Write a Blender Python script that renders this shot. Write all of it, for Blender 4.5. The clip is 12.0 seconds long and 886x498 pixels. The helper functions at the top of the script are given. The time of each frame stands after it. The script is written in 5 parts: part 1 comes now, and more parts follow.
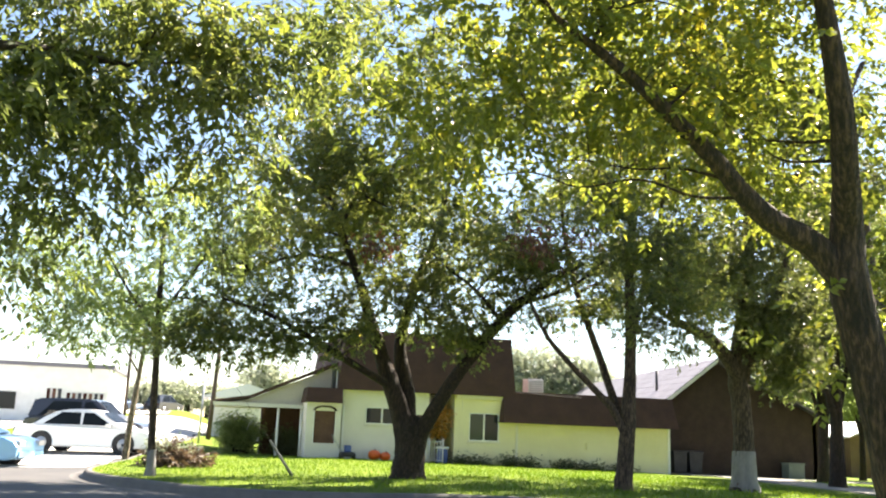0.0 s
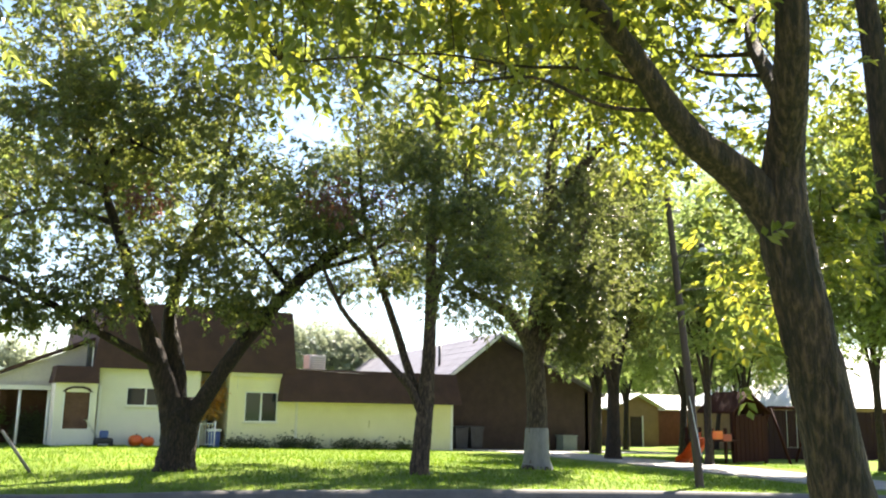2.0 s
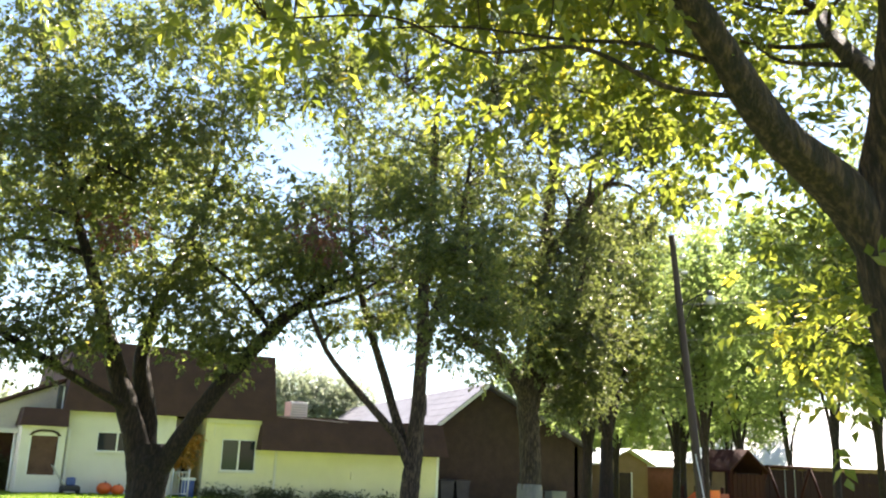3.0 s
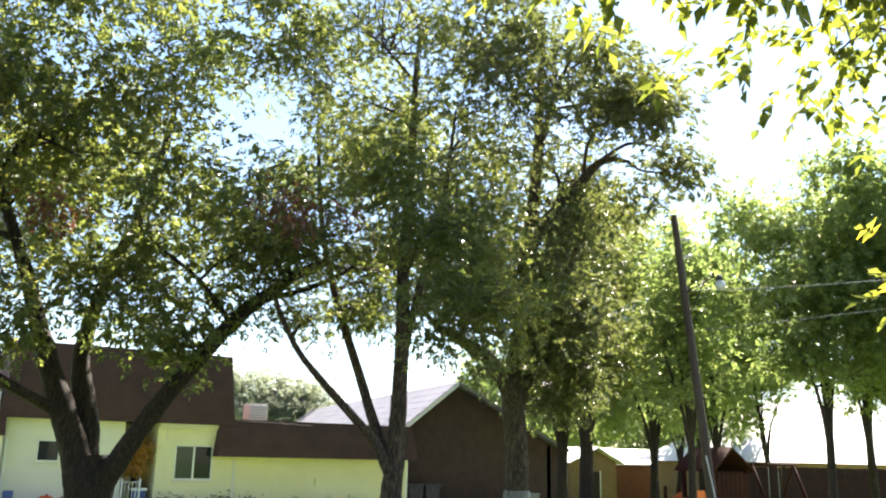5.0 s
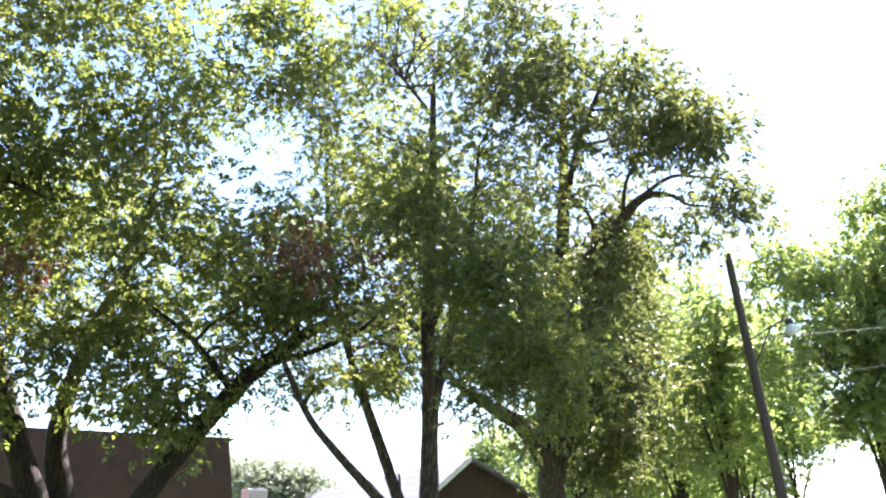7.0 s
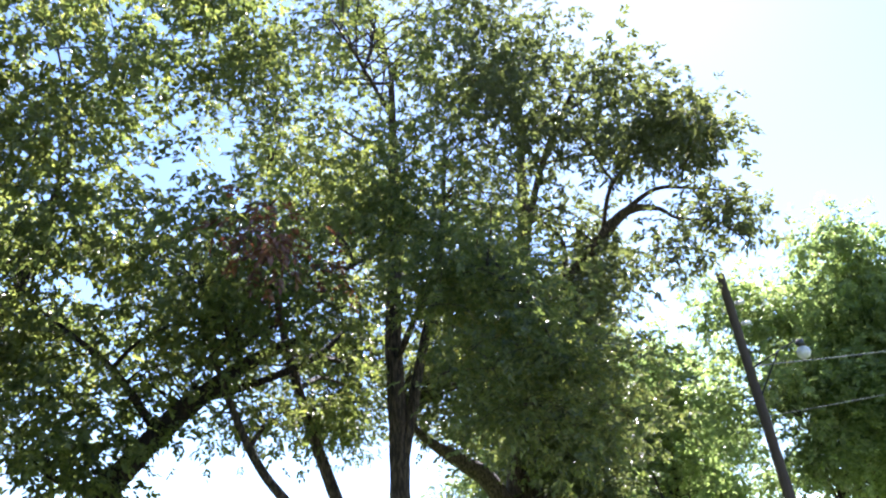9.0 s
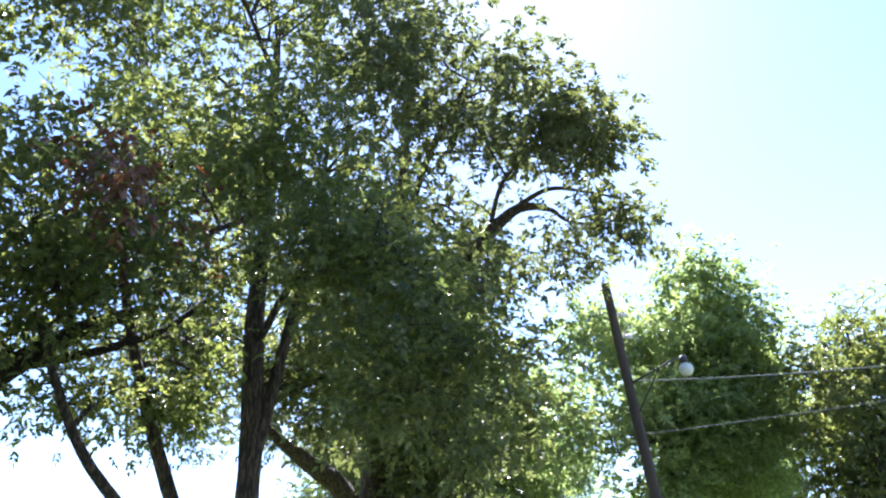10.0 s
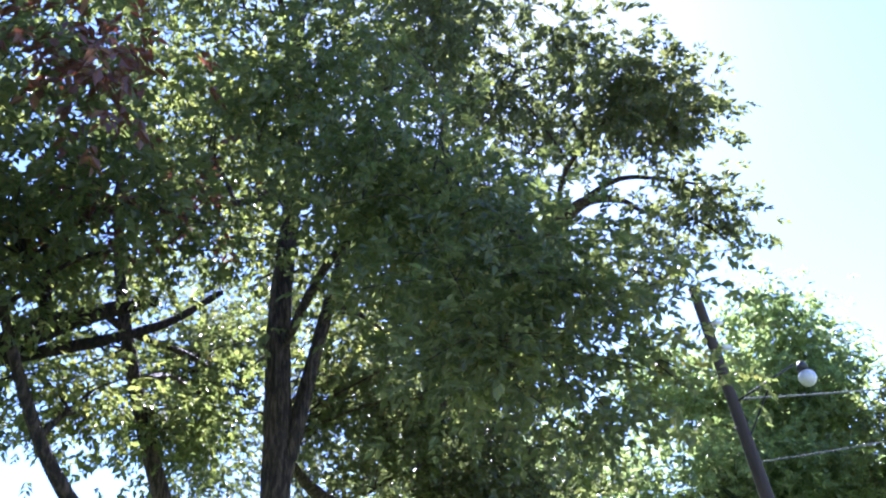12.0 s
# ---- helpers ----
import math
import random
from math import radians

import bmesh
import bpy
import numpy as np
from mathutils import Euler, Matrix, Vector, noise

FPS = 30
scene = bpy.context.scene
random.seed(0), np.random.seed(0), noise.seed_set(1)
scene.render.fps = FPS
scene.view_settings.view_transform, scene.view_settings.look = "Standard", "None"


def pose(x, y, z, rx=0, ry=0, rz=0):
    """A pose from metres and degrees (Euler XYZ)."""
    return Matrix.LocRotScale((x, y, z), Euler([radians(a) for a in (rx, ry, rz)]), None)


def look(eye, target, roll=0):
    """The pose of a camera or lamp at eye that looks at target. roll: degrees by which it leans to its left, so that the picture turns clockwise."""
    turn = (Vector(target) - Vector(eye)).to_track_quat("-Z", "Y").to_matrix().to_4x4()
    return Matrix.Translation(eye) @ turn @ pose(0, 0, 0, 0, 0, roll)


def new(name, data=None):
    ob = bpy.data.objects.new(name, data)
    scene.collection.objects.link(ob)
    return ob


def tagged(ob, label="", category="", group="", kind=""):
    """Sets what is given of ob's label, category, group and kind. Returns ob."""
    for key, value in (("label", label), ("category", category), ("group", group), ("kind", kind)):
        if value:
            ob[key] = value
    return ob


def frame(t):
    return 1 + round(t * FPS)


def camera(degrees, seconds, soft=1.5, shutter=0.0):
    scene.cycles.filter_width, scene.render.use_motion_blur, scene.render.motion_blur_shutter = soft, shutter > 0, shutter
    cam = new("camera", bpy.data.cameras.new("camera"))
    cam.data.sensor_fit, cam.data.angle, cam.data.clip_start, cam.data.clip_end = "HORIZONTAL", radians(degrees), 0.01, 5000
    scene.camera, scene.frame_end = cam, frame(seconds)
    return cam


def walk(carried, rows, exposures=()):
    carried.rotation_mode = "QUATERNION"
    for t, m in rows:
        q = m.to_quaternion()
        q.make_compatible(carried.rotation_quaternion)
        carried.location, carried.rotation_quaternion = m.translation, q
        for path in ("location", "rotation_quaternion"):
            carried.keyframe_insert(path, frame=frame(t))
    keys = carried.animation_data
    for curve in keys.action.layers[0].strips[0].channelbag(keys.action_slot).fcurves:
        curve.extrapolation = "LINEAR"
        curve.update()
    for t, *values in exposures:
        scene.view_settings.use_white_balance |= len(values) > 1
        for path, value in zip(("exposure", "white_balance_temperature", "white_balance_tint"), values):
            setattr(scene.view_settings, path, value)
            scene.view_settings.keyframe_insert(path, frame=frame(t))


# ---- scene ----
cam = camera(53.75, 12.0, 2.1)
PATH = [
    (0, (0.001, -0.000, 1.376), (0.488, 1.898, 1.775), 2.17),
    (0.5, (0.001, 0.473, 1.421), (0.559, 2.353, 1.811), 3.39),
    (1, (0.077, 0.921, 1.450), (0.803, 2.737, 1.868), 0.58),
    (1.5, (0.179, 1.393, 1.474), (0.904, 3.209, 1.893), 3.09),
    (2, (0.359, 1.840, 1.482), (1.320, 3.557, 1.841), 1.01),
    (2.5, (0.540, 2.277, 1.507), (1.441, 4.002, 1.968), 1.25),
    (2.7, (0.607, 2.444, 1.503), (1.558, 4.140, 1.969), 2.38),
    (4.3, (1.022, 3.781, 1.598), (2.070, 5.413, 2.085), 0.16),
    (4.5, (1.079, 3.942, 1.608), (2.139, 5.572, 2.075), -0.19),
    (5, (1.198, 4.359, 1.613), (2.257, 5.989, 2.085), 1.15),
    (5.5, (1.348, 4.809, 1.610), (2.442, 6.414, 2.086), -1.69),
    (6, (1.485, 5.280, 1.594), (2.598, 6.853, 2.129), -0.78),
    (6.5, (1.594, 5.675, 1.628), (2.695, 7.227, 2.242), -0.98),
    (7, (1.710, 6.123, 1.682), (2.760, 7.702, 2.319), -0.94),
    (7.2, (1.772, 6.344, 1.687), (2.846, 7.911, 2.310), -2.84),
    (8.8, (2.008, 8.118, 1.599), (3.244, 9.490, 2.367), -2.61),
    (9, (2.075, 8.329, 1.599), (3.290, 9.708, 2.389), -3.90),
    (9.5, (2.315, 8.843, 1.612), (3.686, 10.078, 2.385), -2.42),
    (10, (2.599, 9.330, 1.587), (4.035, 10.455, 2.406), -2.77),
    (10.5, (2.901, 9.778, 1.547), (4.307, 10.915, 2.400), -1.97),
    (11, (3.241, 10.189, 1.525), (4.590, 11.343, 2.444), -4.06),
    (11.5, (3.514, 10.600, 1.499), (4.849, 11.776, 2.413), -2.04),
    (12, (3.905, 10.903, 1.431), (5.240, 11.996, 2.442), -4.14),
]
walk(cam, [(t, look(eye, target, roll)) for t, eye, target, roll in PATH], [(0, 2.72, 7200, 15), (1.5, 2.8, 7050, 15.5), (5.5, 2.77, 6750, 14), (7, 3.12, 6250, 20), (9, 2.74, 5700, 23), (10.5, 2.78, 5400, 27), (12, 2.98, 5080, 36)])

# ---- world, sun ----
SUN_AZ, SUN_EL = 58.0, 47.0
world = bpy.data.worlds.new("sky")
scene.world = world
world.use_nodes = True
wn, wl = world.node_tree.nodes, world.node_tree.links
sky = wn.new("ShaderNodeTexSky")
sky.sky_type, sky.sun_disc = "NISHITA", False
sky.sun_elevation, sky.sun_rotation = radians(SUN_EL), radians(SUN_AZ)
sky.air_density, sky.dust_density, sky.ozone_density = 1.0, 0.17, 1.8
wl.new(sky.outputs[0], wn["Background"].inputs[0])
wn["Background"].inputs[1].default_value = 0.05
sun = new("sun", bpy.data.lights.new("sun", "SUN"))
sun.data.energy, sun.data.angle, sun.data.color = 5.0, radians(0.6), (1.0, 0.95, 0.86)
_a, _e = radians(SUN_AZ), radians(SUN_EL)
sun.matrix_world = look((80 * math.sin(_a) * math.cos(_e), 80 * math.cos(_a) * math.cos(_e), 80 * math.sin(_e)), (0, 0, 0))


# ---- materials ----
def nodes_of(name):
    m = bpy.data.materials.new(name)
    m.use_nodes = True
    return m, m.node_tree.nodes, m.node_tree.links, m.node_tree.nodes["Principled BSDF"]


def ramp(nodes, links, fac, stops):
    r = nodes.new("ShaderNodeValToRGB")
    el = r.color_ramp.elements
    while len(el) < len(stops):
        el.new(0.5)
    for e, (p, c) in zip(el, stops):
        e.position, e.color = p, (*c, 1)
    links.new(fac, r.inputs[0])
    return r.outputs[0]


def noise_fac(nodes, links, scale, detail=4, stretch=(1, 1, 1), rough=0.6):
    tc = nodes.new("ShaderNodeTexCoord")
    mp = nodes.new("ShaderNodeMapping")
    mp.inputs["Scale"].default_value = stretch
    links.new(tc.outputs["Object"], mp.inputs[0])
    n = nodes.new("ShaderNodeTexNoise")
    n.inputs["Scale"].default_value, n.inputs["Detail"].default_value, n.inputs["Roughness"].default_value = scale, detail, rough
    links.new(mp.outputs[0], n.inputs["Vector"])
    return n.outputs[0]


def mix_col(nodes, links, kind, fac, a, b):
    x = nodes.new("ShaderNodeMix")
    x.data_type, x.blend_type = "RGBA", kind
    if isinstance(fac, float):
        x.inputs[0].default_value = fac
    else:
        links.new(fac, x.inputs[0])
    for sock, v in ((x.inputs[6], a), (x.inputs[7], b)):
        if isinstance(v, tuple):
            sock.default_value = (*v, 1)
        else:
            links.new(v, sock)
    return x.outputs[2]


def surface(name, c0, c1, scale=3.0, rough=0.8, metal=0.0, fine=40.0, bump=0.15, stretch=(1, 1, 1), stain=None, depth=0.01, spec=0.5):
    """Two tones over a broad noise, a fine grain on top, and a fine relief."""
    m, n, l, b = nodes_of(name)
    broad = noise_fac(n, l, scale, 5, stretch)
    col = ramp(n, l, broad, [(0.3, c0), (0.7, c1)])
    grain = noise_fac(n, l, fine, 3, stretch)
    g = ramp(n, l, grain, [(0.25, (0.72, 0.72, 0.72)), (0.75, (1.12, 1.12, 1.12))])
    col = mix_col(n, l, "MULTIPLY", 0.8, col, g)
    if stain:
        s = noise_fac(n, l, 0.9, 6, (1, 1, 0.35))
        f = ramp(n, l, s, [(0.52, (0, 0, 0)), (0.7, (1, 1, 1))])
        col = mix_col(n, l, "MIX", f, col, stain)
    l.new(col, b.inputs["Base Color"])
    b.inputs["Roughness"].default_value, b.inputs["Metallic"].default_value = rough, metal
    b.inputs["Specular IOR Level"].default_value = spec
    if bump:
        bp = n.new("ShaderNodeBump")
        bp.inputs["Strength"].default_value, bp.inputs["Distance"].default_value = bump, depth
        l.new(grain, bp.inputs["Height"])
        l.new(bp.outputs[0], b.inputs["Normal"])
    return m


def leaf_material(name, stops, trans=0.56, through_tint=(2.1, 2.1, 1.1), rough=0.42, sheen=0.75):
    """Leaf blades: each blade its own tone, a broad drift over the crown, light coming through."""
    m, n, l, b = nodes_of(name)
    geo = n.new("ShaderNodeNewGeometry")
    drift = noise_fac(n, l, 0.55, 2)
    add = n.new("ShaderNodeMath")
    add.operation = "MULTIPLY_ADD"
    l.new(drift, add.inputs[0])
    add.inputs[1].default_value = 1.1
    sub = n.new("ShaderNodeMath")
    sub.operation = "MULTIPLY_ADD"
    l.new(geo.outputs["Random Per Island"], sub.inputs[0])
    sub.inputs[1].default_value, sub.inputs[2].default_value = 0.62, -0.36
    l.new(sub.outputs[0], add.inputs[2])
    col = ramp(n, l, add.outputs[0], stops)
    l.new(col, b.inputs["Base Color"])
    b.inputs["Roughness"].default_value = rough
    b.inputs["Specular IOR Level"].default_value = sheen
    tr = n.new("ShaderNodeBsdfTranslucent")
    l.new(mix_col(n, l, "MULTIPLY", 1.0, col, through_tint), tr.inputs[0])
    mx = n.new("ShaderNodeMixShader")
    mx.inputs[0].default_value = trans
    out = n["Material Output"]
    l.new(b.outputs[0], mx.inputs[1])
    l.new(tr.outputs[0], mx.inputs[2])
    l.new(mx.outputs[0], out.inputs[0])
    return m


def bark_material(name, c0, c1):
    m, n, l, b = nodes_of(name)
    furrow = noise_fac(n, l, 36, 5, (1, 1, 0.2), 0.66)
    broad = noise_fac(n, l, 1.3, 3)
    col = ramp(n, l, furrow, [(0.4, tuple(v * 0.35 for v in c0)), (0.5, c0), (0.6, c1), (0.7, tuple(v * 1.25 for v in c1))])
    g = ramp(n, l, broad, [(0.3, (0.75, 0.75, 0.75)), (0.7, (1.2, 1.15, 1.1))])
    l.new(mix_col(n, l, "MULTIPLY", 1.0, col, g), b.inputs["Base Color"])
    b.inputs["Roughness"].default_value = 0.9
    bp = n.new("ShaderNodeBump")
    bp.inputs["Strength"].default_value, bp.inputs["Distance"].default_value = 1.0, 0.05
    l.new(furrow, bp.inputs["Height"])
    l.new(bp.outputs[0], b.inputs["Normal"])
    return m


def glass_material(name, tint=(0.02, 0.025, 0.03)):
    m, n, l, b = nodes_of(name)
    b.inputs["Base Color"].default_value = (*tint, 1)
    b.inputs["Roughness"].default_value = 0.06
    b.inputs["Specular IOR Level"].default_value = 0.18
    return m


GREEN = [(0.0, (0.037, 0.05, 0.021)), (0.3, (0.063, 0.082, 0.032)), (0.6, (0.099, 0.116, 0.044)), (0.85, (0.145, 0.152, 0.056)), (1.0, (0.21, 0.182, 0.064))]
GREEN_DARK = [(0.0, (0.036, 0.044, 0.023)), (0.4, (0.063, 0.075, 0.036)), (0.8, (0.088, 0.1, 0.046)), (1.0, (0.132, 0.13, 0.06))]
GREEN_LIGHT = [(0.0, (0.077, 0.111, 0.04)), (0.4, (0.13, 0.176, 0.066)), (0.8, (0.2, 0.245, 0.092)), (1.0, (0.28, 0.298, 0.115))]
YELLOWING = [(0.0, (0.049, 0.067, 0.019)), (0.45, (0.092, 0.114, 0.032)), (0.72, (0.141, 0.154, 0.04)), (0.88, (0.29, 0.255, 0.048)), (1.0, (0.458, 0.361, 0.053))]
SILVER = [(0.0, (0.15, 0.17, 0.125)), (0.5, (0.235, 0.26, 0.2)), (1.0, (0.35, 0.37, 0.29))]
BROWN = [(0.0, (0.07, 0.028, 0.018)), (0.5, (0.125, 0.05, 0.03)), (1.0, (0.2, 0.09, 0.05))]
M_LEAF = leaf_material("leaf_green", GREEN)
M_LEAF_DARK = leaf_material("leaf_dark_green", GREEN_DARK, 0.48)
M_LEAF_LIGHT = leaf_material("leaf_light_green", GREEN_LIGHT, 0.57, (1.85, 1.85, 1.35))
M_LEAF_YELLOW = leaf_material("leaf_yellowing", YELLOWING, 0.58, (1.9, 1.85, 0.85))
M_LEAF_SILVER = leaf_material("leaf_grey_green", SILVER, 0.5, (1.2, 1.25, 1.0))
M_LEAF_DRY = leaf_material("leaf_dry_brown", BROWN, 0.35, (1.2, 0.8, 0.6))
M_LEAF_TAN = leaf_material("leaf_dry_tan", [(0.0, (0.05, 0.034, 0.026)), (0.5, (0.1, 0.07, 0.05)), (1.0, (0.19, 0.145, 0.1))], 0.3, (1.2, 1.0, 0.7), 0.6)
M_LEAF_ORANGE = leaf_material("leaf_orange", [(0.0, (0.35, 0.2, 0.05)), (0.5, (0.55, 0.34, 0.09)), (1.0, (0.7, 0.48, 0.16))], 0.45, (1.2, 0.9, 0.5))
M_BARK = bark_material("bark_grey_brown", (0.044, 0.03, 0.022), (0.105, 0.075, 0.056))
M_BARK_DARK = bark_material("bark_dark", (0.018, 0.011, 0.007), (0.046, 0.028, 0.018))
M_BARK_BROWN = bark_material("bark_red_brown", (0.026, 0.015, 0.01), (0.075, 0.045, 0.03))
M_BARK_PALE = bark_material("bark_pale", (0.14, 0.11, 0.08), (0.26, 0.22, 0.17))
M_LIME = surface("limewash", (0.13, 0.13, 0.135), (0.22, 0.215, 0.21), 4, 0.9, fine=30, bump=0.4, stretch=(1, 1, 0.3))
M_GRASS = surface("lawn", (0.075, 0.125, 0.015), (0.16, 0.22, 0.03), 1.1, 0.95, fine=55, bump=0.7, depth=0.04, stain=None)
M_GRASS.node_tree.nodes["Principled BSDF"].inputs["Specular IOR Level"].default_value = 0.1
M_BLADE = leaf_material("grass_blade", [(0.0, (0.06, 0.12, 0.02)), (0.5, (0.11, 0.19, 0.03)), (1.0, (0.2, 0.25, 0.04))], 0.4, (1.2, 1.25, 0.4), 0.85, 0.12)
M_ASPHALT = surface("asphalt", (0.045, 0.045, 0.048), (0.075, 0.073, 0.07), 0.8, 0.9, fine=90, bump=0.4)
# kerb concrete, its base colour lowered to stand for tree shade
M_KERB = surface("shade_dark_concrete", (0.075, 0.072, 0.068), (0.13, 0.124, 0.116), 1.4, 0.9, fine=50, bump=0.3)
M_CONCRETE = surface("concrete", (0.19, 0.18, 0.165), (0.28, 0.27, 0.25), 1.4, 0.85, fine=60, bump=0.2, stain=(0.25, 0.24, 0.22))
M_LOT = surface("pale_paving", (0.42, 0.41, 0.39), (0.55, 0.53, 0.5), 0.5, 0.85, fine=40, bump=0.1)
M_STUCCO = surface("yellow_stucco", (0.74, 0.69, 0.43), (0.82, 0.77, 0.52), 0.7, 0.9, fine=120, bump=0.35, stain=(0.66, 0.62, 0.4))
M_STUCCO_PALE = surface("cream_stucco", (0.68, 0.655, 0.57), (0.78, 0.755, 0.67), 0.8, 0.9, fine=120, bump=0.3)
M_ROOF = surface("brown_shingle", (0.046, 0.02, 0.014), (0.076, 0.035, 0.024), 2.0, 0.9, fine=50, bump=0.5)
M_ROOF_PALE = surface("pale_roof", (0.13, 0.125, 0.15), (0.17, 0.165, 0.195), 0.7, 0.7, fine=30, bump=0.2)
M_ROOF_WHITE = surface("white_roof", (0.68, 0.68, 0.68), (0.8, 0.8, 0.8), 0.5, 0.6, fine=30, bump=0.1)
M_BRICK_BROWN = surface("brown_brick", (0.034, 0.02, 0.015), (0.056, 0.034, 0.026), 3, 0.9, fine=25, bump=0.4)
M_BRICK_MID = surface("mid_brown_brick", (0.09, 0.045, 0.03), (0.14, 0.075, 0.05), 3, 0.9, fine=25, bump=0.4)
M_BRICK_RED = surface("red_brick", (0.1, 0.04, 0.026), (0.15, 0.066, 0.042), 3, 0.9, fine=25, bump=0.4)
M_TAN = surface("tan_siding", (0.22, 0.14, 0.07), (0.29, 0.19, 0.1), 1.5, 0.85, fine=30, bump=0.2)
M_SIDING = surface("beige_siding", (0.5, 0.45, 0.37), (0.6, 0.55, 0.46), 0.9, 0.8, fine=40, bump=0.1)
M_WHITE = surface("white_paint", (0.7, 0.7, 0.68), (0.82, 0.82, 0.8), 2, 0.5, fine=40, bump=0.05)
M_WOOD_DARK = surface("dark_fence_wood", (0.02, 0.009, 0.008), (0.036, 0.016, 0.013), 2, 0.85, fine=40, bump=0.4, stretch=(1, 1, 0.1), spec=0.12)
M_POLE = surface("weathered_pole", (0.042, 0.03, 0.024), (0.088, 0.064, 0.05), 3, 0.9, fine=40, bump=0.5, stretch=(1, 1, 0.06))
M_METAL = surface("galvanised_metal", (0.4, 0.41, 0.42), (0.55, 0.56, 0.57), 3, 0.45, 0.7, fine=60, bump=0.05)
M_CABLE = surface("weathered_cable", (0.16, 0.16, 0.16), (0.24, 0.24, 0.235), 3, 0.8, fine=60, bump=0.05)
M_DARK_METAL = surface("dark_metal", (0.03, 0.03, 0.035), (0.06, 0.06, 0.065), 3, 0.5, 0.5, fine=60, bump=0.05)
M_RUBBER = surface("rubber", (0.015, 0.015, 0.016), (0.03, 0.03, 0.03), 5, 0.8, fine=60, bump=0.1)
M_GLASS = glass_material("window_glass")
M_ORANGE = surface("orange_plastic", (0.7, 0.11, 0.015), (0.82, 0.16, 0.02), 2, 0.4, fine=30, bump=0.02)
M_RED_PLASTIC = surface("red_plastic", (0.3, 0.03, 0.012), (0.4, 0.05, 0.02), 2, 0.45, fine=30, bump=0.02)
M_RED_WOOD = surface("dark_red_wood", (0.032, 0.01, 0.008), (0.055, 0.018, 0.013), 2, 0.8, fine=30, bump=0.3, stretch=(1, 1, 0.15), spec=0.12)
M_GLOBE = surface("opal_glass", (0.5, 0.5, 0.5), (0.6, 0.6, 0.59), 2, 0.25, fine=40, bump=0.0)
M_BLUE = surface("blue_plastic", (0.03, 0.07, 0.25), (0.05, 0.1, 0.32), 2, 0.4, fine=40, bump=0.02)
M_CAB = surface("pale_green_cabinet", (0.15, 0.19, 0.16), (0.21, 0.25, 0.21), 2, 0.6, fine=40, bump=0.05)


# ---- mesh helpers ----
def mesh_from(name, verts, faces_list, smooth=False):
    """faces_list: int arrays of shape (n, 3) or (n, 4)."""
    me = bpy.data.meshes.new(name)
    verts = np.asarray(verts, np.float32)
    me.vertices.add(len(verts))
    me.vertices.foreach_set("co", verts.ravel())
    faces_list = [np.asarray(f, np.int32) for f in faces_list if len(f)]
    loops = np.concatenate([f.ravel() for f in faces_list])
    sizes = np.concatenate([np.full(len(f), f.shape[1], np.int32) for f in faces_list])
    starts = np.concatenate([[0], np.cumsum(sizes)[:-1]]).astype(np.int32)
    me.loops.add(len(loops))
    me.loops.foreach_set("vertex_index", loops)
    me.polygons.add(len(sizes))
    me.polygons.foreach_set("loop_start", starts)
    me.polygons.foreach_set("use_smooth", np.full(len(sizes), smooth))
    me.update(calc_edges=True)
    return me


def put(name, me, material, parent=None, label=""):
    me.materials.append(material)
    ob = new(name, me)
    if parent:
        ob.parent = parent
    if label:
        tagged(ob, label)
    return ob


def part(name, bm, material, parent=None, label="", smooth=False):
    me = bpy.data.meshes.new(name)
    bm.normal_update()
    bm.to_mesh(me)
    bm.free()
    if smooth:
        me.polygons.foreach_set("use_smooth", np.full(len(me.polygons), True))
    return put(name, me, material, parent, label)


def thing(name, label, category, group="", at=(0, 0, 0), turn=0.0):
    ob = new(name)
    ob.empty_display_size = 0.2
    ob.matrix_world = pose(*at, 0, 0, turn)
    return tagged(ob, label, category, group)


def add_box(bm, x0, x1, y0, y1, z0, z1, bevel=0.0):
    r = bmesh.ops.create_cube(bm, size=1)
    vs = r["verts"]
    for v in vs:
        v.co = Vector((x0 + (v.co.x + 0.5) * (x1 - x0), y0 + (v.co.y + 0.5) * (y1 - y0), z0 + (v.co.z + 0.5) * (z1 - z0)))
    if bevel:
        es = list({e for v in vs for e in v.link_edges})
        bmesh.ops.bevel(bm, geom=es, offset=bevel, segments=2, affect="EDGES", profile=0.6)
    return bm


def box(x0, x1, y0, y1, z0, z1, bevel=0.0):
    return add_box(bmesh.new(), x0, x1, y0, y1, z0, z1, bevel)


def prism(outline, axis, a, b):
    """An outline in the plane across axis ('x': (y, z); 'y': (x, z); 'z': (x, y)), pulled from a to b."""
    bm = bmesh.new()
    def co(p, d):
        return {"x": (d, p[0], p[1]), "y": (p[0], d, p[1]), "z": (p[0], p[1], d)}[axis]
    lo = [bm.verts.new(co(p, a)) for p in outline]
    hi = [bm.verts.new(co(p, b)) for p in outline]
    n = len(outline)
    bm.faces.new(lo)
    bm.faces.new(hi)
    for i in range(n):
        bm.faces.new((lo[i], lo[(i + 1) % n], hi[(i + 1) % n], hi[i]))
    bmesh.ops.recalc_face_normals(bm, faces=bm.faces)
    return bm


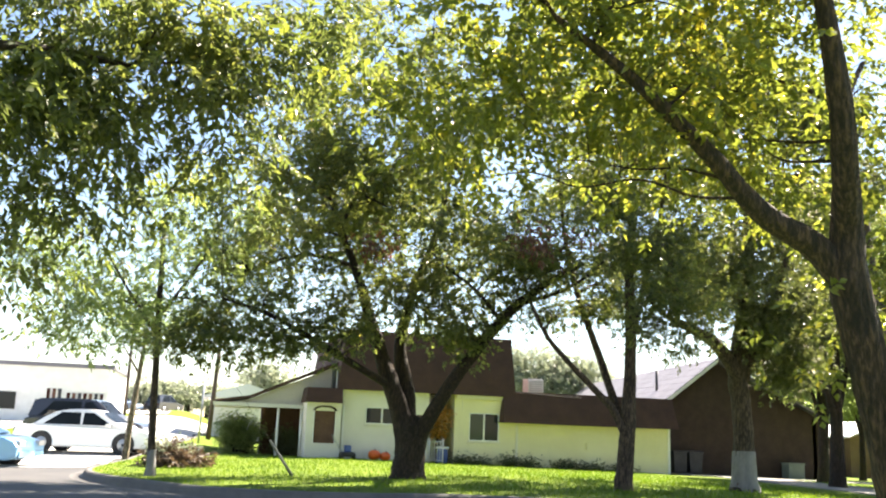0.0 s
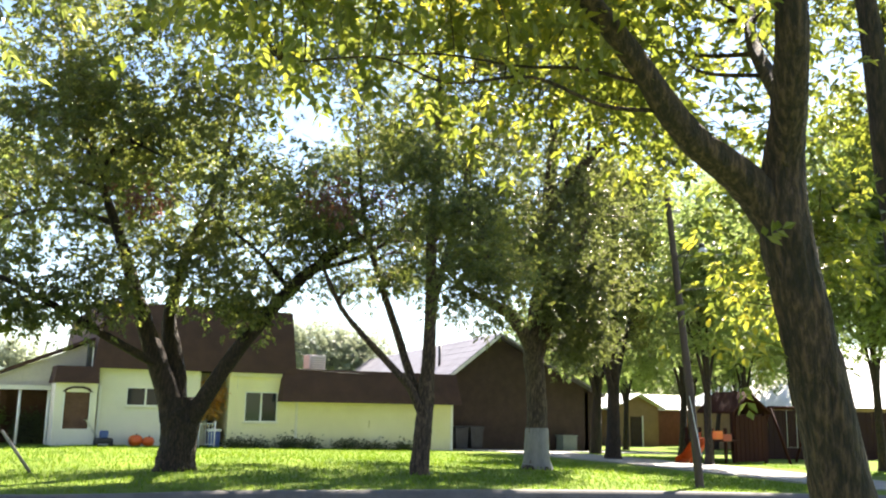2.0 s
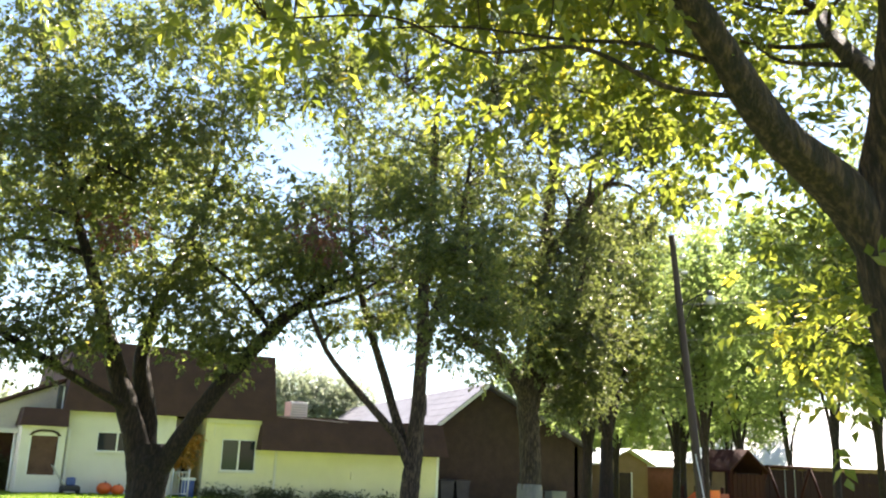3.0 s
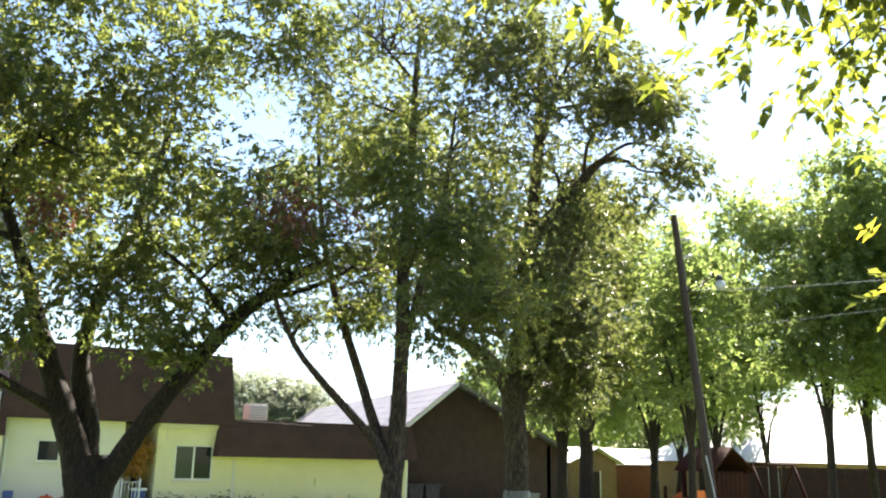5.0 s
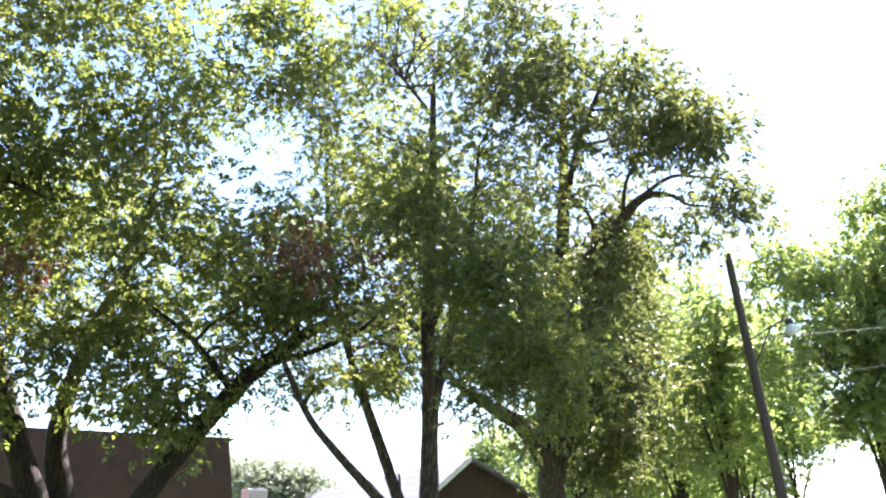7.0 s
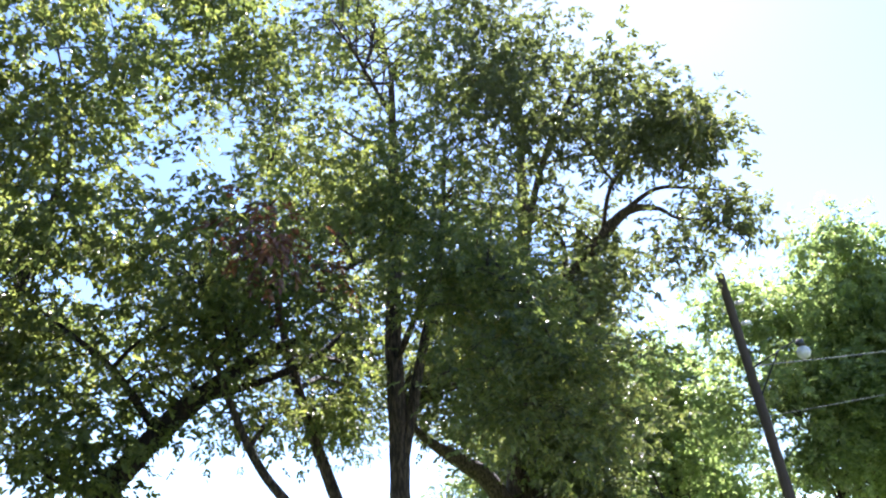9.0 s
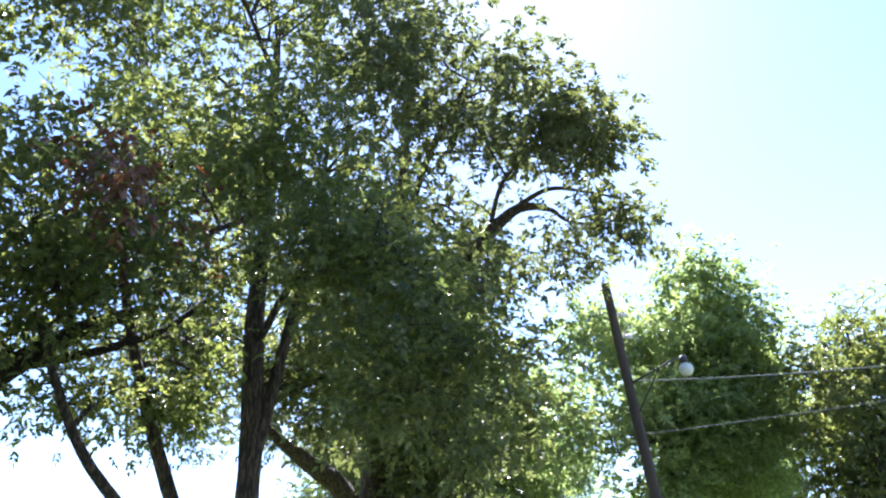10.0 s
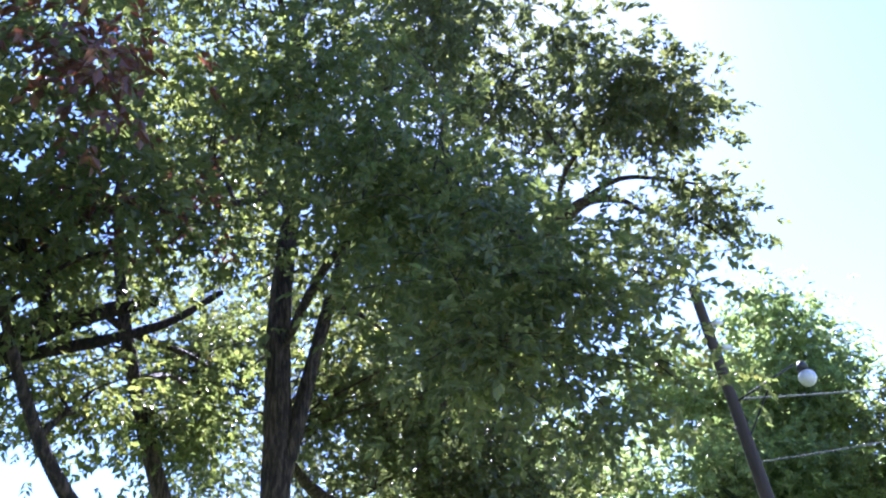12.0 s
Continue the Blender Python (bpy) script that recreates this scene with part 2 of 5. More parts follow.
def spline(points, steps):
    """Catmull-Rom through rows of (x, y, z, radius)."""
    p = np.asarray(points, float)
    p = np.vstack([2 * p[0] - p[1], p, 2 * p[-1] - p[-2]])
    out = []
    for i in range(1, len(p) - 2):
        t = np.linspace(0, 1, steps, endpoint=False)[:, None]
        a, b, c, d = p[i - 1], p[i], p[i + 1], p[i + 2]
        out.append(0.5 * (2 * b + (c - a) * t + (2 * a - 5 * b + 4 * c - d) * t**2 + (3 * b - a - 3 * c + d) * t**3))
    out = np.vstack([*out, p[-2][None]])
    out[:, 3] = np.maximum(out[:, 3], 0.003)
    return out


def tube(path, sides, rng=None, rough=0.0):
    """Verts and quads of a tapered tube along rows of (x, y, z, radius)."""
    path = np.asarray(path, float)
    c, r = path[:, :3], path[:, 3]
    d = np.gradient(c, axis=0)
    d /= np.linalg.norm(d, axis=1, keepdims=True) + 1e-9
    ref = np.array([0.0, 1.0, 0.0]) if abs(d[:, 2]).mean() > 0.5 else np.array([0.0, 0.0, 1.0])
    u = np.cross(d, ref)
    u /= np.linalg.norm(u, axis=1, keepdims=True) + 1e-9
    v = np.cross(d, u)
    ang = np.linspace(0, 2 * np.pi, sides, endpoint=False)
    rr = r[:, None] * (1 + (rng.normal(0, 0.5 * rough, (len(r), sides)) if rng is not None and rough else 0))
    if rng is not None and rough:
        ridge = [[noise.noise(Vector((2.2 * math.cos(q), 2.2 * math.sin(q), 2.0 * h))) + 0.7 * noise.noise(Vector((6.0 * math.cos(q), 6.0 * math.sin(q), 3.5 * h + 9))) for q in ang] for h in np.cumsum(np.r_[0, np.linalg.norm(np.diff(c, axis=0), axis=1)])]
        rr = rr * (1 + 2.6 * rough * np.array(ridge))
    vs = c[:, None] + rr[..., None] * (np.cos(ang)[None, :, None] * u[:, None] + np.sin(ang)[None, :, None] * v[:, None])
    n = len(c)
    i, j = np.meshgrid(np.arange(n - 1), np.arange(sides), indexing="ij")
    a, b = i * sides + j, i * sides + (j + 1) % sides
    f = np.stack([a, b, b + sides, a + sides], -1).reshape(-1, 4)
    return vs.reshape(-1, 3), f


def joined(tubes):
    vs, fs, k = [], [], 0
    for v, f in tubes:
        vs.append(v)
        fs.append(f + k)
        k += len(v)
    return np.vstack(vs), [np.vstack(fs)]


def rod(name, a, b, r0, r1, material, parent=None, label="", sides=10):
    """A tapered round bar from a to b, with ends."""
    bm = bmesh.new()
    a, b = Vector(a), Vector(b)
    bmesh.ops.create_cone(bm, cap_ends=True, segments=sides, radius1=r0, radius2=r1, depth=(b - a).length)
    q = (b - a).to_track_quat("Z", "Y").to_matrix().to_4x4()
    bmesh.ops.transform(bm, matrix=Matrix.Translation((a + b) / 2) @ q, verts=bm.verts)
    return part(name, bm, material, parent, label, smooth=sides > 6)


# ---- ground ----
KERB = spline([(2.0, 75, 0, 1), (-0.1, 50, 0, 1), (-1.7, 33, 0, 1), (-2.35, 25.6, 0, 1), (-2.4, 21.2, 0, 1), (-1.1, 18.1, 0, 1), (0.9, 15.5, 0, 1), (4.5, 14.1, 0, 1), (12.4, 12.9, 0, 1), (22, 10.6, 0, 1), (45, 4.8, 0, 1), (90, -6, 0, 1)], 8)[:, :2]


def level(x, y):
    """Height of the lawn; the street lies a kerb lower."""
    x, y = np.asarray(x, float), np.asarray(y, float)
    z = 0.28 - 0.02 * np.clip(np.abs(x - 4), 0, 34) - 0.01 * np.clip(y - 22, 0, 20)
    z = z + 0.11 * np.exp(-((x - 9) ** 2 + (y - 17.5) ** 2) / 24)
    s = np.clip((4 - x) / 7, 0, 1)
    return z + s * s * (3 - 2 * s) * 0.035 * np.clip(y - 28, 0, 60)


def side(x, y):
    """Distance from the kerb: above 0 on the lawn by the houses, below 0 on the street."""
    p = np.stack([np.ravel(x), np.ravel(y)], -1).astype(float)
    best, sign = np.full(len(p), 1e9), np.ones(len(p))
    for a, b in zip(KERB[:-1], KERB[1:]):
        d = b - a
        t = np.clip(((p - a) @ d) / (d @ d), 0, 1)
        q = p - (a + t[:, None] * d)
        dist = np.hypot(*q.T)
        near = dist < best
        best = np.where(near, dist, best)
        sign = np.where(near, np.sign(d[0] * q[:, 1] - d[1] * q[:, 0]), sign)
    return (best * sign).reshape(np.shape(x))


def ground_z(x, y):
    d = side(np.array([x]), np.array([y]))[0]
    return float(level(x, y)) - (0.14 if -7.2 < d < 0 else 0.0)


gx = np.concatenate([np.linspace(-420, -30, 14), np.arange(-29, 48, 0.75), np.linspace(49, 460, 14)])
gy = np.concatenate([np.linspace(-200, -12, 8), np.arange(-11, 48, 0.75), np.linspace(49, 700, 16)])
GX, GY = np.meshgrid(gx, gy, indexing="ij")
GZ = level(GX, GY)
GD = side(GX, GY)
GZ = np.where((GD < 0.75) & ((GD > -7.9) | (GX < -4)), GZ - 0.24, GZ)
_n, _m = len(gx), len(gy)
_i, _j = np.meshgrid(np.arange(_n - 1), np.arange(_m - 1), indexing="ij")
_f = np.stack([_i * _m + _j, (_i + 1) * _m + _j, (_i + 1) * _m + _j + 1, _i * _m + _j + 1], -1).reshape(-1, 4)
ground = put("ground", mesh_from("ground", np.stack([GX, GY, GZ], -1).reshape(-1, 3), [_f], True), M_GRASS)
tagged(ground, "green mown lawn in dappled sun and shade", "lawn", kind="structure")


def strip(offsets, lift):
    """A sheet along the kerb between offsets across it."""
    d = np.gradient(KERB, axis=0)
    d /= np.linalg.norm(d, axis=1, keepdims=True)
    nrm = np.stack([-d[:, 1], d[:, 0]], -1)
    rows = [KERB + o * nrm for o in offsets]
    v = np.stack([np.concatenate([r, (level(r[:, 0], r[:, 1]) + h)[:, None]], 1) for r, h in zip(rows, lift)], 1)
    n, k = v.shape[:2]
    i, j = np.meshgrid(np.arange(n - 1), np.arange(k - 1), indexing="ij")
    f = np.stack([i * k + j, i * k + j + 1, (i + 1) * k + j + 1, (i + 1) * k + j], -1).reshape(-1, 4)
    return v.reshape(-1, 3), [f]


_off = [-7.0, -6, -5, -4, -3, -2, -1, -0.42]
road = put("road", mesh_from("road", *strip(_off, [-0.14 + 0.03 * math.sin(math.pi * (-o) / 7) for o in _off]), True), M_ASPHALT)
tagged(road, "dark asphalt street with dappled tree shade", "road", kind="structure")
kerb = put("kerb", mesh_from("kerb", *strip([-0.42, -0.16, -0.13, -0.1, 0.02, 0.05], [-0.135, -0.145, -0.05, 0.004, 0.012, -0.03]), True), M_KERB)
tagged(kerb, "grey concrete kerb and gutter along the lawn", "kerb", kind="structure")
verge = put("verge", mesh_from("verge", *strip([-9.6, -8.8, -8.0, -7.14], [-0.06, 0.01, 0.012, 0.004]), True), M_GRASS)
tagged(verge, "green grass verge along the near kerb", "verge", kind="structure")
lawn_edge = put("lawn_edge", mesh_from("lawn_edge", *strip([0.04, 0.5, 1.2, 2.2], [0.0, 0.012, 0.012, -0.05]), True), M_GRASS)
tagged(lawn_edge, "edge of the green lawn behind the kerb", "lawn", kind="structure")
kerb_near = put("kerb", mesh_from("kerb", *strip([-7.15, -7.12, -7.02, -6.98], [-0.03, 0.01, 0.0, -0.15]), True), M_KERB)
tagged(kerb_near, "grey concrete kerb on the near verge", "kerb", kind="structure")

lx, ly = np.meshgrid(np.linspace(-70, -3.4, 40), np.linspace(20, 140, 60), indexing="ij")
_keep = side(lx, ly)
_n, _m = lx.shape
_i, _j = np.meshgrid(np.arange(_n - 1), np.arange(_m - 1), indexing="ij")
_f = np.stack([_i * _m + _j, (_i + 1) * _m + _j, (_i + 1) * _m + _j + 1, _i * _m + _j + 1], -1).reshape(-1, 4)
_f = _f[(_keep.ravel()[_f] < -6.0).all(1)]
lot = put("parking_lot", mesh_from("parking_lot", np.stack([lx, ly, level(lx, ly) - 0.125], -1).reshape(-1, 3), [_f], True), M_LOT)
tagged(lot, "pale sunlit concrete parking lot", "parking lot", kind="structure")
lx, ly = np.meshgrid(np.linspace(-9.5, 1.8, 46), np.linspace(25.0, 74, 60), indexing="ij")
_keep = side(lx, ly)
_i, _j = np.meshgrid(np.arange(45), np.arange(59), indexing="ij")
_f = np.stack([_i * 60 + _j, (_i + 1) * 60 + _j, (_i + 1) * 60 + _j + 1, _i * 60 + _j + 1], -1).reshape(-1, 4)
_f = _f[(_keep.ravel()[_f] < -0.45).all(1)]
apron = put("street_apron", mesh_from("street_apron", np.stack([lx, ly, level(lx, ly) - 0.108], -1).reshape(-1, 3), [_f], True), M_LOT)
tagged(apron, "pale worn concrete side street", "street", kind="structure")


def slab(name, outline, label, lift=0.03):
    """A thin paved slab that follows the lawn, with the outline given."""
    bm = bmesh.new()
    top = [bm.verts.new((x, y, float(level(x, y)) + lift)) for x, y in outline]
    low = [bm.verts.new((x, y, float(level(x, y)) - 0.1)) for x, y in outline]
    n = len(outline)
    bm.faces.new(top)
    for i in range(n):
        bm.faces.new((top[i], low[i], low[(i + 1) % n], top[(i + 1) % n]))
    bmesh.ops.recalc_face_normals(bm, faces=bm.faces)
    return tagged(part(name, bm, M_CONCRETE), label, "pavement", kind="structure")


for k in range(7):
    y0, y1 = 13.2 + k * 2.6, 13.2 + (k + 1) * 2.6 - 0.02
    sl = [(16.2 + 0.28 * (y - 13) * 0.55, 19.4 + 0.28 * (y - 13) * 0.55, y) for y in (y0, y1)]
    slab("driveway", [(sl[0][0], y0), (sl[0][1], y0), (sl[1][1], y1), (sl[1][0], y1)], "pale concrete driveway slab in dappled shade")
for k in range(4):
    x0 = 17.9 + k * 2.6
    slab("path", [(x0, 30.6), (x0 + 2.58, 30.6), (x0 + 2.58, 32.6), (x0, 32.6)], "pale concrete path beside the brown wall", 0.034)

# grass standing on the lawn
_r = np.random.default_rng(11)
_N = 46000
_x, _y = _r.uniform(-4, 24, _N), 13 + 18.3 * _r.random(_N) ** 1.25
_ok = (side(_x, _y) > 0.1) & ~((_x > 16.0) & (_x < 22))
_x, _y = _x[_ok], _y[_ok]
_z = level(_x, _y)
_h, _a = _r.uniform(0.04, 0.1, len(_x)), _r.uniform(0, 6.283, len(_x))
_b = np.stack([_x, _y, _z - 0.01], -1)
_w = np.stack([np.cos(_a), np.sin(_a), 0 * _a], -1) * 0.012
_t = _b + np.stack([_r.normal(0, 0.03, len(_x)), _r.normal(0, 0.03, len(_x)), _h], -1)
_v = np.stack([_b - _w, _b + _w, _t], 1).reshape(-1, 3)
grass = put("grass", mesh_from("grass", _v, [np.arange(len(_v)).reshape(-1, 3)]), M_BLADE)
tagged(grass, "short green grass blades of the lawn", "grass", kind="stuff")


# ---- trees ----
OPENINGS = [(5.7, 16.8, 6.3, 0.75), (6.6, 19.0, 7.5, 0.9), (7.4, 21.0, 8.6, 1.05)]  # where the sky shows between the crowns


def in_lobes(rng, lobes, count, gap):
    """Points in a crown of several ellipsoids, thinned by a broad noise so that gaps stay open."""
    lobes = np.asarray(lobes, float)
    wgt = (lobes[:, 3] * lobes[:, 4] * lobes[:, 5]) ** 0.72
    wgt /= wgt.sum()
    out = []
    while len(out) < count:
        l = lobes[rng.choice(len(lobes), p=wgt)]
        d = rng.normal(size=3)
        d /= np.linalg.norm(d)
        p = l[:3] + l[3:6] * d * rng.random() ** 0.42
        if any((p[0] - h[0]) ** 2 + (p[1] - h[1]) ** 2 + (p[2] - h[2]) ** 2 < h[3] ** 2 for h in OPENINGS):
            continue
        if 0.65 * noise.noise(Vector(p * 0.85)) + noise.noise(Vector(p * 2.3)) > gap:
            out.append(p)
    return np.array(out)


def foliage(rng, centres, leaves, spread, stem, leaflets, length, width, droop):
    """Compound leaves round each centre: leaflets in pairs along a drooping stalk, each a folded pointed blade."""
    n = len(centres) * leaves
    c = np.repeat(centres, leaves, 0)
    o = rng.normal(0, spread, (n, 3)) * (1, 1, 0.75)
    org = c + o
    a = rng.uniform(0, 2 * np.pi, n)
    d = np.stack([np.cos(a), np.sin(a), rng.normal(-droop, 0.4, n)], -1) + 0.6 * o / spread
    d /= np.linalg.norm(d, axis=1, keepdims=True)
    up = np.array([0, 0, 1.0]) + rng.normal(0, 0.45, (n, 3))
    s = np.cross(d, up)
    s /= np.linalg.norm(s, axis=1, keepdims=True) + 1e-9
    k = np.arange(leaflets)
    along = (0.25 + 0.75 * (k // 2 + 1) / ((leaflets + 1) // 2)) * stem
    sgn = np.where(k % 2 == 0, 1.0, -1.0)
    sgn[-1] = 0.0 if leaflets % 2 else sgn[-1]
    base = org[:, None] + d[:, None] * along[None, :, None]
    base[..., 2] -= 0.35 * droop * along**2 / stem
    dirs = d[:, None] * (0.55 + (sgn == 0))[None, :, None] + s[:, None] * sgn[None, :, None] * 0.9 + rng.normal(0, 0.25, (n, leaflets, 3))
    dirs[..., 2] -= 0.35 * droop
    dirs /= np.linalg.norm(dirs, axis=-1, keepdims=True)
    nrm = np.cross(dirs, np.cross(up[:, None] + rng.normal(0, 0.35, (n, leaflets, 3)), dirs))
    nrm /= np.linalg.norm(nrm, axis=-1, keepdims=True) + 1e-9
    wid = np.cross(dirs, nrm)
    L = length * rng.uniform(0.7, 1.25, (n, leaflets, 1))
    W = width * rng.uniform(0.75, 1.25, (n, leaflets, 1)) * 0.5
    mid = base + dirs * L * 0.42 + nrm * W * 0.35
    tip = base + dirs * L - nrm * L * 0.12
    v = np.stack([base, mid + wid * W, tip, mid - wid * W], 2).reshape(-1, 3)
    return v, np.arange(len(v)).reshape(-1, 4)


def twigs(rng, skeleton, centres, thick, first):
    """Branches that reach every leaf clump from the nearest wood: first some strong ones, then thin ones."""
    pts = [skeleton]
    order = rng.permutation(len(centres))
    tubes = []
    bank = skeleton
    for k, ci in enumerate(order):
        c = centres[ci]
        if k == first or (k < first and k % 6 == 0):
            bank = np.vstack(pts)
        gapv = c - bank[:, :3]
        cost = np.linalg.norm(gapv, axis=1) + 0.9 * np.clip(-gapv[:, 2], 0, None)
        p = bank[np.argmin(cost)]
        dist = float(np.linalg.norm(c - p[:3]))
        r0 = min(p[3] * 0.7, (thick if k < first else thick * 0.38) * (0.5 + 0.35 * dist))
        bend = rng.normal(0, 0.11 * dist, 3) + (0, 0, 0.12 * dist)
        row = [(*p[:3], r0), (*(p[:3] + (c - p[:3]) * 0.45 + bend), r0 * 0.7), (*c, max(r0 * 0.3, 0.004))]
        path = spline(row, 4 if k < first else 2)
        tubes.append(tube(path, 5 if k < first else 3))
        if k < first:
            pts.append(path[1:])
    return tubes


def tree(name, label, trunk, limbs, lobes, clumps, leaves, leaf, mat_leaf, bark, seed, gap=-0.12, spread=0.3, first=40, thick=0.05, droop=0.45, group="", category="tree", dry=(), fine=False, low=(), foot=1.55):
    """trunk, limbs: rows of (x, y, z, radius). leaf: stalk length, leaflets, leaflet length and width."""
    rng = np.random.default_rng(seed)
    x, y = trunk[0][:2]
    z = ground_z(x, y)
    top = thing(name, label, category, group, (x, y, z))
    back = Vector((x, y, z))
    inv = np.array([x, y, z])
    r = trunk[0][3]
    flare = [(x, y, z - 0.12, r * foot), (x, y, z + 0.03, r * (0.42 + 0.58 * foot)), (x, y, z + 0.22, r * (0.9 + 0.1 * foot))]
    tpath = spline(flare + [p for p in trunk[1:]], 9 if fine else 5)
    wood = [tpath]
    v, f = tube(tpath, 26 if fine else 14, rng, 0.045)
    put("trunk", mesh_from("trunk", v - inv, [f], True), bark, top)
    for row in limbs:
        lp = spline(row, 9 if fine else 6)
        wood.append(lp)
        v, f = tube(lp, 14 if fine else 9, rng, 0.045)
        put("limb", mesh_from("limb", v - inv, [f], True), bark, top)
    skeleton = np.vstack([w[len(w) // 3:] if i == 0 else w[2:] for i, w in enumerate(wood)])
    centres = in_lobes(rng, lobes, clumps, gap)
    bare = np.vstack([w[w[:, 3] > 0.055][:, :3] for w in wood])
    centres = centres[[np.min(np.sum((bare - c) ** 2, 1)) > 0.1 for c in centres]]
    if low:
        centres = np.vstack([centres, in_lobes(rng, low[0], low[1], -9)])
    tv, tf = joined(twigs(rng, skeleton, centres, thick, first))
    tagged(put("branchwork", mesh_from("branchwork", tv - inv, tf, True), bark, top), kind="stuff")
    stem, leaflets, length, width = leaf
    v, f = foliage(rng, centres, leaves, spread, stem, leaflets, length, width, droop)
    put("crown", mesh_from("crown", v - inv, [f]), mat_leaf, top)
    for cx, cy, cz, rad, n in dry:
        cc = np.array([cx, cy, cz]) + rng.normal(0, rad * 0.5, (n, 3))
        v, f = foliage(rng, cc, 8, 0.14, 0.16, 5, 0.09, 0.045, 0.8)
        tagged(put("dry_clump", mesh_from("dry_clump", v - inv, [f]), M_LEAF_DRY, top, "reddish-brown dry leaves"), kind="stuff")
    return top


LEAF_MID = (0.16, 7, 0.084, 0.051)

# broad tree before the yellow house
tree("broad_tree", "broad old shade tree with thick forked dark trunk on the lawn",
     [(4.08, 18.1, 0.3, 0.31), (4.1, 18.1, 0.9, 0.32), (4.1, 18.08, 1.3, 0.36), (4.09, 18.08, 1.6, 0.31)],
     [[(4.03, 18.1, 1.1, 0.224), (3.78, 18.05, 1.8, 0.198), (3.46, 18, 2.6, 0.163), (3.15, 18, 3.4, 0.129), (2.84, 18, 4.3, 0.095), (2.1, 17.9, 6.0, 0.052)],
      [(4.07, 18.2, 1.2, 0.215), (3.98, 18.25, 2.15, 0.181), (3.82, 18.2, 3.05, 0.129), (4.04, 18.2, 4.2, 0.103), (4.5, 18.2, 5.5, 0.069), (4.8, 18.0, 7.2, 0.034)],
      [(4.2, 18.0, 1.1, 0.189), (4.48, 17.6, 1.75, 0.146), (4.72, 17.3, 2.25, 0.135), (5.13, 17.0, 2.92, 0.125), (5.62, 16.75, 3.58, 0.112), (5.98, 16.7, 3.94, 0.1), (6.6, 16.65, 4.42, 0.075), (7.2, 16.6, 4.75, 0.045)]]
     + [[(3.65, 18.0, 2.15, 0.086), (2.71, 17.5, 2.55, 0.073), (2.2, 17.3, 2.8, 0.065), (1.6, 17.2, 3.1, 0.052), (0.9, 17.0, 3.4, 0.039), (0.1, 16.9, 3.6, 0.022)],
      [(5.95, 16.7, 3.9, 0.052), (6.5, 16.4, 4.08, 0.043), (7.1, 16.3, 4.4, 0.034), (7.6, 16.3, 4.85, 0.026)]],
     [(3.2, 17.6, 6.0, 2.0, 1.9, 1.7),
      (2.9, 17.5, 7.9, 1.8, 1.8, 1.5),
      (1.5, 17.4, 5.4, 1.5, 1.6, 1.4),
      (0.6, 17.1, 3.4, 1.5, 1.2, 0.75),
      (-0.4, 17.0, 2.9, 0.9, 0.9, 0.5),
      (1.4, 17.0, 2.85, 1.0, 0.9, 0.45),
      (2.5, 17.1, 3.5, 0.8, 0.9, 0.7),
      (5.1, 16.6, 5.2, 1.4, 1.5, 1.2),
      (4.4, 17.0, 3.8, 1.1, 1.1, 0.8),
      (4.85, 16.8, 3.05, 0.65, 0.8, 0.5),
      (5.5, 16.8, 3.9, 0.7, 0.8, 0.5)]
     + [(1.6, 17.4, 7.4, 1.6, 1.5, 1.5),
      (0.2, 17.2, 5.4, 1.1, 1.1, 1.1),
      (3.9, 16.6, 7.3, 1.5, 1.5, 1.5),
      (6.0, 16.2, 5.0, 1.1, 1.1, 0.8),
      (5.4, 14.7, 4.9, 0.85, 0.8, 0.65),
      (3.6, 19.6, 6.4, 1.6, 1.2, 1.3),
      (5.2, 17.4, 7.9, 0.9, 0.9, 0.7),
      (6.0, 16.9, 9.0, 0.9, 0.8, 0.75),
      (6.6, 17.0, 8.8, 0.6, 0.6, 0.5),
      (4.2, 17.0, 7.7, 1.1, 1.0, 0.9),
      (2.6, 17.4, 9.5, 1.6, 1.4, 1.0),
      (4.7, 17.4, 9.4, 1.2, 1.1, 0.8),
      (4.2, 21.8, 7.4, 1.7, 1.3, 1.2),
      (2.0, 21.5, 6.0, 1.8, 1.4, 1.2),
      (5.6, 21.4, 5.7, 1.4, 1.2, 0.8),
      (3.2, 20.6, 5.4, 1.3, 1.0, 0.8),
      (0.3, 20.7, 4.9, 1.2, 1.0, 0.7),
      (1.6, 20.6, 6.8, 1.5, 1.2, 1.2)],
     1400, 11, LEAF_MID, M_LEAF, M_BARK_DARK, 3, foot=1.35, gap=0.11, spread=0.17, first=80, fine=True,
     low=([(0.5, 17.0, 3.1, 1.1, 0.8, 0.5), (-0.5, 17.0, 2.9, 0.8, 0.7, 0.4), (1.5, 17.0, 2.9, 0.9, 0.8, 0.35), (2.4, 17.1, 3.4, 0.7, 0.7, 0.5), (4.4, 17.0, 3.6, 0.8, 0.8, 0.6), (4.9, 16.8, 3.1, 0.5, 0.6, 0.4), (3.3, 17.2, 4.2, 0.7, 0.7, 0.45), (4.3, 17.2, 4.4, 0.7, 0.7, 0.45)], 190), dry=[(3.0, 17.2, 5.0, 0.2, 9), (5.45, 14.4, 4.75, 0.2, 9), (6.1, 15.6, 4.9, 0.18, 6)])

